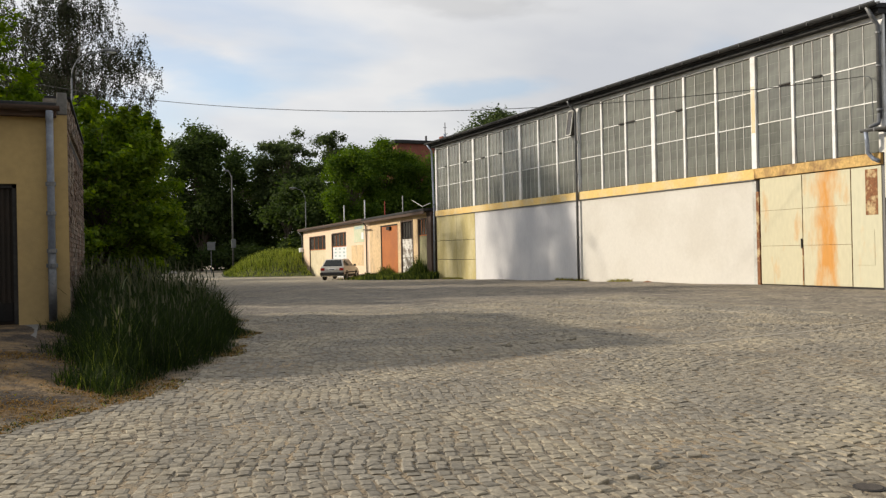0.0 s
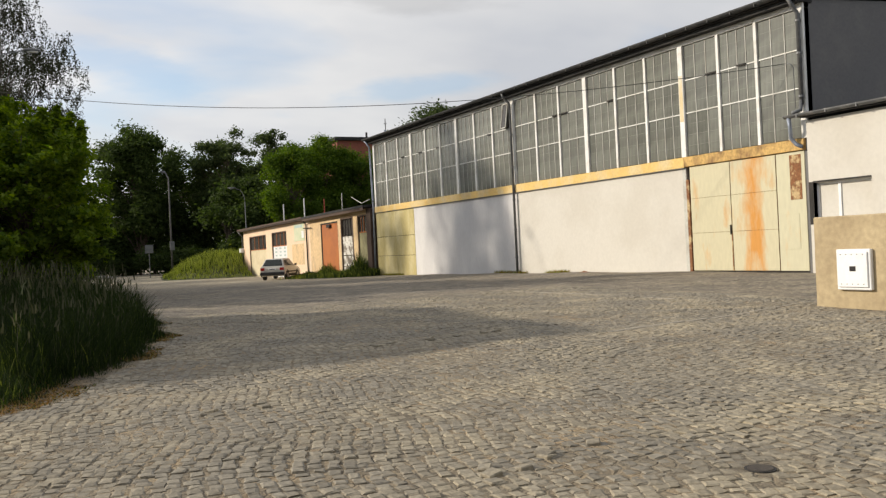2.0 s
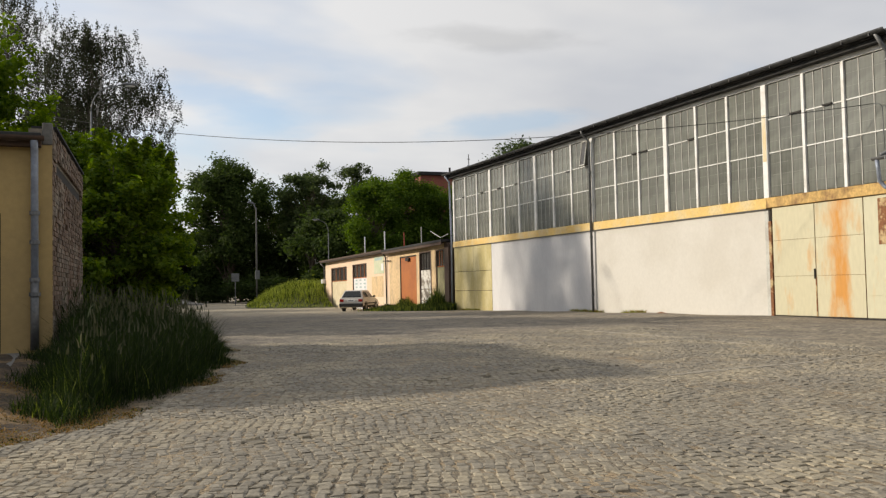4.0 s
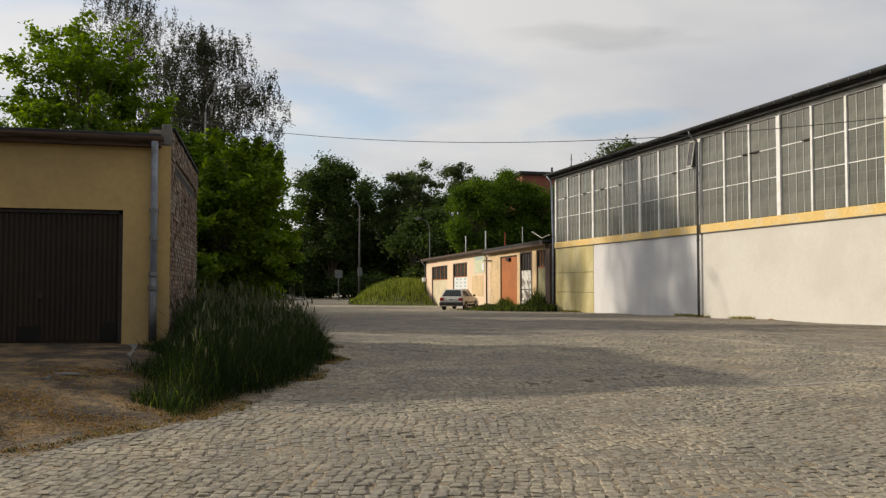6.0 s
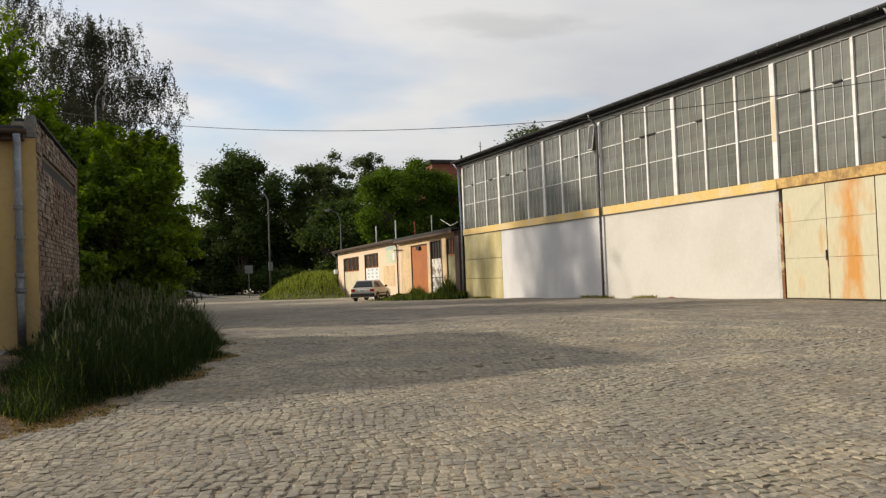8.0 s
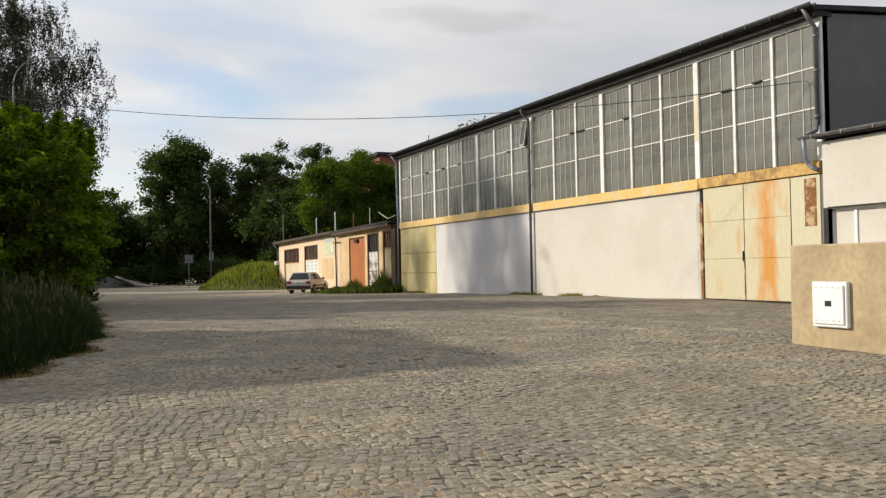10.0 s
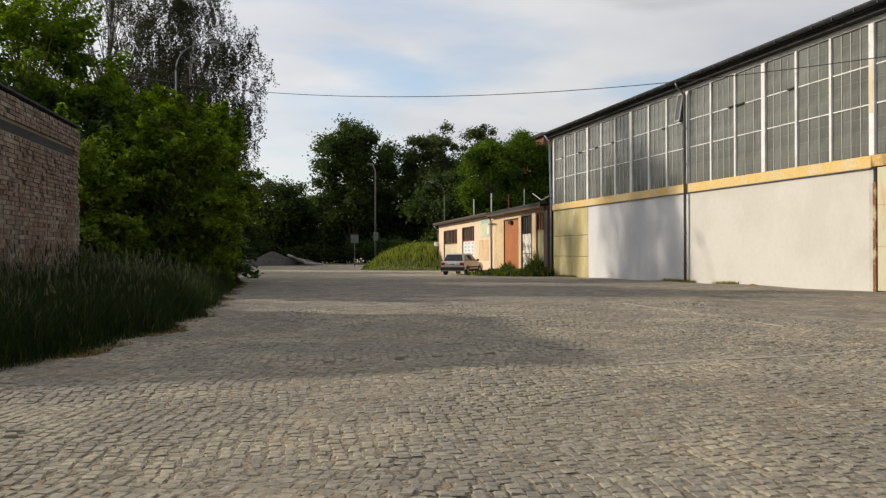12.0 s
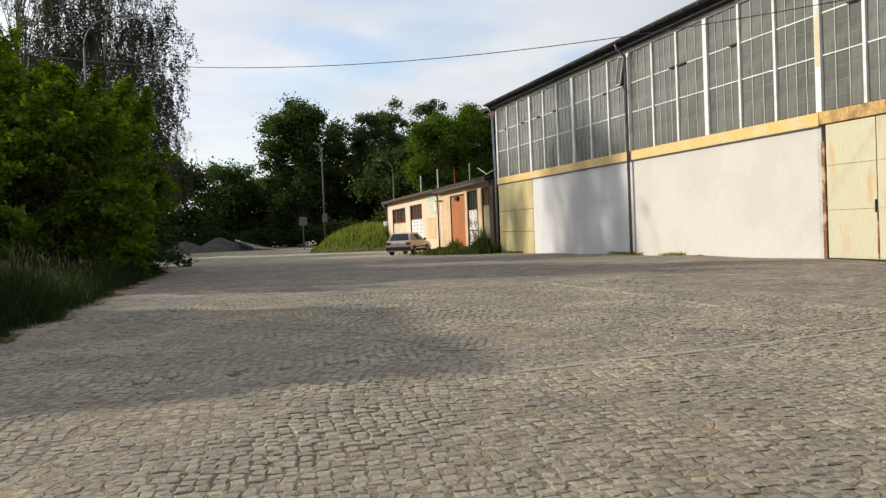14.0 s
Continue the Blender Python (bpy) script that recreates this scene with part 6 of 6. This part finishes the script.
grass_bank()


# ---- gravel heaps and rubble ----
def heap(x, y, rx, ry, h, mat, label, seed, name="gravel_heap"):
    rng = random.Random(seed)
    bm = bmesh.new()
    rows, cols = 9, 22
    rings = []
    for r in range(rows):
        k = r / (rows - 1)
        ring = []
        for c in range(cols):
            a = 2 * math.pi * c / cols
            wob = 1 + 0.14 * math.sin(3 * a + seed) + rng.uniform(-0.06, 0.06)
            px, py = x + math.cos(a) * rx * (1 - k * 0.97) * wob, y + math.sin(a) * ry * (1 - k * 0.97) * wob
            ring.append(bm.verts.new((px, py, land1(px, py) - 0.1 + h * (k ** 0.85) * rng.uniform(0.92, 1.06))))
        rings.append(ring)
    for r in range(rows - 1):
        for c in range(cols):
            bm.faces.new((rings[r][c], rings[r][(c + 1) % cols], rings[r + 1][(c + 1) % cols], rings[r + 1][c]))
    bm.faces.new(rings[-1])
    ob = part(name, bm, mat, None, "", True)
    return tagged(ob, label, "heap")


heap(2.6, 103, 3.2, 2.2, 1.4, M_GRAVEL, "grey gravel heap, coloured darker for shade, at the far edge of the yard", 1)
heap(6.2, 104, 3.4, 2.2, 1.65, M_GRAVEL, "grey gravel heap, coloured darker for shade, at the far edge of the yard", 2)
heap(-1.5, 101, 3.0, 2.2, 1.3, M_GRAVEL, "grey gravel heap, coloured darker for shade, at the far edge of the yard", 3)
heap(HX - 0.45, 29.4, 0.4, 0.55, 0.14, M_RUST, "small brown heap of leaves by the wall", 4, "leaf_heap")
for k, (x, y, z, a) in enumerate(((9.2, 103, 0.75, 0.5), (10.2, 103.4, 0.5, -0.2), (11.0, 102.8, 0.3, 0.3))):
    bm = boxes(((-1.3, -0.6, -0.12), (1.3, 0.6, 0.12)), bevel=0.06)
    ob = part("rubble_slab", bm, M_STONE)
    ob.matrix_world = Matrix.Translation((x, y, z + land1(x, y) - 0.15)) @ Euler((0.15, 0.42 - 0.15 * k, a)).to_matrix().to_4x4()
    tagged(ob, "tilted concrete slab on a rubble heap", "rubble", "rubble by the gravel heaps")
heap(10.2, 103.6, 2.3, 1.4, 0.75, M_GRAVEL, "low heap of rubble under broken slabs", 5, "rubble_heap")

# drain cover in the paving
dr = thing("drain_cover", "small round iron drain cover in the paving", "drain", (4.26, 6.06, 0))
zc = land1(4.26, 6.06)
part("cover_plate", tubes([((V(4.26, 6.06, zc - 0.05), V(4.26, 6.06, zc + 0.004)), 0.072)], 20), M_DRAIN, dr)
part("cover_rim", tubes([((V(4.26, 6.06, zc - 0.05), V(4.26, 6.06, zc + 0.001)), 0.088)], 20), M_DARK, dr)


# ---- brick side of the garage ----
def brick_wall():
    wall = thing("brick_wall", "weathered brick side wall of the garage with a cut lintel slot", "wall", ((GX + BX) / 2, 19.8, 0.2))
    turn = math.atan2(BX - GX, BY - GY)
    length = math.hypot(BX - GX, BY - GY)
    org, along, out = Vector((GX, GY, 0)), Vector((math.sin(turn), math.cos(turn), 0)), Vector((math.cos(turn), -math.sin(turn), 0))
    core = bmesh.new()
    c = [org, org + along * length, org + along * length - out * 0.3, org - out * 0.3]
    lo, hi = [core.verts.new(p - out * 0.03 + Vector((0, 0, -0.3))) for p in c], [core.verts.new(p - out * 0.03 + Vector((0, 0, 3.80))) for p in c]
    core.faces.new(lo[::-1])
    core.faces.new(hi)
    for i in range(4):
        core.faces.new((lo[i], lo[(i + 1) % 4], hi[(i + 1) % 4], hi[i]))
    core_ob = part("mortar_core", core, M_MORTAR, wall)
    bm = boxes(((-0.5, -0.5, -0.5), (0.5, 0.5, 0.5)), bevel=0.0)
    shared = bpy.data.meshes.new("brick")
    bm.to_mesh(shared)
    bm.free()
    shared.materials.append(M_BRICK)
    rng = random.Random(9)
    verts, faces = [], []
    course, single = 0.077, 0
    cube = [(sx, sy, sz) for sx in (-0.5, 0.5) for sy in (-0.5, 0.5) for sz in (-0.5, 0.5)]
    quad = ((0, 1, 3, 2), (4, 6, 7, 5), (0, 4, 5, 1), (2, 3, 7, 6), (0, 2, 6, 4), (1, 5, 7, 3))
    z, row = -0.05, 0
    while z < 3.78:
        ln = 0.25 if row % 2 == 0 else 0.125
        s = 0.0 if row % 2 == 0 else -0.06
        while s < length - 0.02:
            a, b = max(s, 0.0), min(s + ln, length)
            s += ln + 0.012
            slot = 3.2 < z + 0.03 < 3.37 and 0.6 < (a + b) / 2 < length - 0.35
            lost = rng.random() < (0.07 if z < 3.0 else 0.01)
            if b - a < 0.04 or slot or (lost and z > 0.8):
                continue
            proud = rng.uniform(-0.012, 0.010) + (0.015 if z > 3.3 else 0)
            cen = org + along * ((a + b) / 2) - out * (0.045 - proud) + Vector((0, 0, z + 0.0325))
            size = Vector((0.10, b - a, 0.065))
            if z > 2.2 and z < 3.9 and 3.4 < a and single < 290:
                single += 1
                ob = new("brick", shared)
                ob.matrix_basis = Matrix.Translation(cen) @ Matrix.Rotation(-turn, 4, "Z") @ Matrix.Diagonal((*size, 1))
                adopt(ob, core_ob)
            else:
                k = len(verts)
                for cx, cy, cz in cube:
                    verts.append(cen + out * cx * size.x + along * cy * size.y + Vector((0, 0, cz * size.z)))
                faces += [tuple(k + i for i in f) for f in quad]
        z += course
        row += 1
    tagged(raw_mesh("brickwork", [tuple(v) for v in verts], faces, [M_BRICKS], wall), kind="stuff")
    # the slot is shallow, so a dark strip on the mortar stands for its shade
    s0, s1 = org + along * 0.62 - out * 0.026, org + along * (length - 0.37) - out * 0.026
    slot_bm = bmesh.new()
    slot_bm.faces.new([slot_bm.verts.new(p) for p in (s0 + Vector((0, 0, 3.2)), s1 + Vector((0, 0, 3.2)), s1 + Vector((0, 0, 3.36)), s0 + Vector((0, 0, 3.36)))])
    part("slot", slot_bm, M_DARK, wall, "dark strip for the shade inside the brickwork slot")
    part("coping", boxes(((GX - 0.12, GY + 0.3, 3.802), (GX + 0.02, GY + 0.32, 3.84))), M_CONC, wall)
    cop = bmesh.new()
    c = [org + along * 0.3 + out * 0.04, org + along * length + out * 0.04, org + along * length - out * 0.33, org + along * 0.3 - out * 0.33]
    lo, hi = [cop.verts.new(p + Vector((0, 0, 3.85))) for p in c], [cop.verts.new(p + Vector((0, 0, 3.89))) for p in c]
    cop.faces.new(lo[::-1])
    cop.faces.new(hi)
    for i in range(4):
        cop.faces.new((lo[i], lo[(i + 1) % 4], hi[(i + 1) % 4], hi[i]))
    part("coping", cop, M_FASCIA, wall, "black felt coping")


brick_wall()


# ---- stone setts ----
def setts():
    """Granite setts in gently curved courses; the field the walk passes nearest is laid stone by stone."""
    rng = np.random.default_rng(17)
    pitch, gap = 0.096, 0.010

    def lay(turn, cen, swing, rows):
        """Courses of setts round a point: centres, angle and length of every stone."""
        ca, sa = math.cos(turn), math.sin(turn)
        us, vs, ls = [], [], []
        for r in rows:
            n = 330
            w = rng.uniform(0.074, 0.118, n) + gap
            us.append(np.cumsum(w) - w.sum() / 2 + rng.uniform(-0.05, 0.05) - w / 2)
            vs.append(np.full(n, r * pitch))
            ls.append(w - gap * rng.uniform(0.6, 1.8, n))
        u, v, l = np.concatenate(us), np.concatenate(vs), np.concatenate(ls)

        def bow(a):
            return swing * (np.abs(np.sin(a * math.pi / 2.3)) ** 1.4 + 0.6 * np.sin(a * 0.55))

        shift = 0.35 * np.sin(v * 0.45) + 0.2 * np.sin(v * 1.3 + 1.0)
        vv = v + bow(u + shift) + 0.06 * np.sin(v * 0.9 + u * 0.3) + 0.05 * np.sin(u * 0.8 - v * 0.35) + rng.normal(size=len(u)) * 0.012
        slope = (bow(u + shift + 0.01) - bow(u + shift - 0.01)) / 0.02
        x, y = cen[0] + u * ca - vv * sa, cen[1] + u * sa + vv * ca
        return x, y, turn + np.arctan(slope) + rng.normal(size=len(u)) * 0.085, l

    def second(x, y):
        """The field on this side of the kerb line, whose courses run away from the walk."""
        return (x > 4.9 + 0.3 * np.sin(y * 0.9)) & (y < 12.28 + (x - 8.6) * 0.16)

    xa, ya, aa, la = lay(radians(77), (4.2, 11.0), 0.13, np.arange(-140, 140))
    xb, yb, ab, lb = lay(radians(86), (8.0, 8.0), 0.06, np.arange(-75, 75))
    ka, kb = ~second(xa, ya), second(xb, yb)
    x, y, ang, l = (np.concatenate([p[ka], q[kb]]) for p, q in ((xa, xb), (ya, yb), (aa, ab), (la, lb)))
    ok = (x > -5.5) & (x < 13.8) & (y > 0.5) & (y < 21.5) & (x - edge_x(y) > 0.05)
    ok &= ~((x > 12.55) & (y < 12.7))
    ok &= (x - 4.26) ** 2 + (y - 6.06) ** 2 > 0.12 ** 2
    lost = rng.uniform(0, 1, len(x)) < 0.008
    x, y, ang, l = (q[ok & ~lost] for q in (x, y, ang, l))
    n = len(x)
    wd = (pitch - gap) * rng.uniform(0.84, 1.04, n)
    # sand lies over some of the field; elsewhere rain has washed the joints out
    worn = noise_field(x * 0.75 + 3, y * 0.8) + 0.35 * rng.normal(size=n)
    bare = noise_field(x * 0.6 + 9, y * 0.9 + 4) > 0.62
    top = land(x, y) + 0.0030 + rng.normal(size=n) * 0.0018 - 0.005 * (worn > 0.45) + 0.0045 * bare
    tilt = rng.normal(size=(n, 2)) * np.where(bare, 0.026, 0.012)[:, None]
    c, s = np.cos(ang), np.sin(ang)
    inset = rng.uniform(0.008, 0.017, n)
    corners = np.array([(-0.5, -0.5), (0.5, -0.5), (0.5, 0.5), (-0.5, 0.5)])
    ringz = []
    for shrink, dz in ((0.0, -0.05), (0.0, -0.0065), (1.0, 0.0)):
        ring = []
        for a, b in corners:
            jit = rng.normal(size=(n, 2)) * 0.006
            px = a * (l - 2 * inset * shrink) + jit[:, 0]
            py = b * (wd - 2 * inset * shrink) + jit[:, 1]
            pz = top + dz + px * tilt[:, 0] + py * tilt[:, 1]
            ring.append(np.stack([x + px * c - py * s, y + px * s + py * c, pz], -1))
        ringz += ring
    v12 = np.stack(ringz, 1)
    q = [(8, 9, 10, 11)] + [(k + i, k + (i + 1) % 4, k + 4 + (i + 1) % 4, k + 4 + i) for k in (0, 4) for i in range(4)]
    # a short stretch of the field is made of loose single stones
    pick = np.flatnonzero((x > 5.6) & (x < 7.2) & (y > 8.7) & (y < 10.4))[:300]
    rest = np.ones(n, bool)
    rest[pick] = False
    base = (np.arange(rest.sum()) * 12)[:, None, None]
    f = (base + np.array(q)[None]).reshape(-1, 4)
    field = raw_mesh("sett_paving", v12[rest].reshape(-1, 3), f, [M_SETT])
    tagged(field, "worn granite sett paving in curved courses with sandy joints", "pavement", kind="structure")
    shapes = []
    for k in range(12):
        i = int(pick[k * 7 % len(pick)])
        loc = v12[i] - np.array([x[i], y[i], top[i]])
        rot = np.array([[c[i], -s[i], 0], [s[i], c[i], 0], [0, 0, 1]])
        me = bpy.data.meshes.new("sett")
        me.from_pydata((loc @ rot).tolist(), [], q)
        me.materials.append(M_SETT1)
        shapes.append((me, l[i], wd[i]))
    for k, i in enumerate(pick):
        me, l0, w0 = shapes[k % 12]
        ob = new("sett", me)
        ob.matrix_basis = Matrix.Translation((x[i], y[i], top[i])) @ Matrix.Rotation(ang[i], 4, "Z") @ Matrix.Diagonal((l[i] / l0, wd[i] / w0, 1, 1))
        ob.parent = field


setts()


def kerb_and_loose_stones():
    """A flush kerb line that crosses the setts, and setts that frost and wheels have lifted."""
    for a, b in ((V(8.0, 12.25, 0), V(12.55, 12.98, 0)), (V(12.3, 15.6, 0), V(12.05, 21.5, 0))):
        kerb = thing("kerb_line", "flush pale kerb stones crossing the sett paving", "kerb", tuple((a + b) / 2), kind="structure")
        d = (b - a).normalized()
        ang = math.atan2(d.y, d.x)
        for i in range(int((b - a).length / 0.565)):
            p = a + d * (0.28 + i * 0.565)
            ob = part("kerb_stone", boxes(((-0.275, -0.05, -0.08), (0.275, 0.05, 0.0)), bevel=0.008), M_KERB)
            ob.matrix_basis = Matrix.Translation((p.x, p.y, land1(p.x, p.y) + 0.006)) @ Matrix.Rotation(ang, 4, "Z")
            adopt(ob, kerb)
    rng = random.Random(3)
    spots = [(5.12, 13.27)] * 3 + [(5.9, 13.35)] * 3 + [(6.6, 13.2)] * 2 + [(2.2, 9.9)] * 5 + [(2.9, 6.9)] * 4 + [(3.6, 7.1)] * 4
    for x, y in spots:
        px, py = x + rng.uniform(-0.35, 0.35), y + rng.uniform(-0.14, 0.14)
        w, l = rng.uniform(0.04, 0.05), rng.uniform(0.045, 0.06)
        ob = part("loose_sett", boxes(((-l, -w, -0.06), (l, w, 0.0)), bevel=0.007), M_SETT1)
        ob.matrix_basis = Matrix.Translation((px, py, land1(px, py) + rng.uniform(0.012, 0.028))) @ Euler((rng.uniform(-0.2, 0.2), rng.uniform(-0.2, 0.2), rng.uniform(0, 3))).to_matrix().to_4x4()
        tagged(ob, "grey granite sett lifted out of the paving", "stone", "lifted setts")


kerb_and_loose_stones()
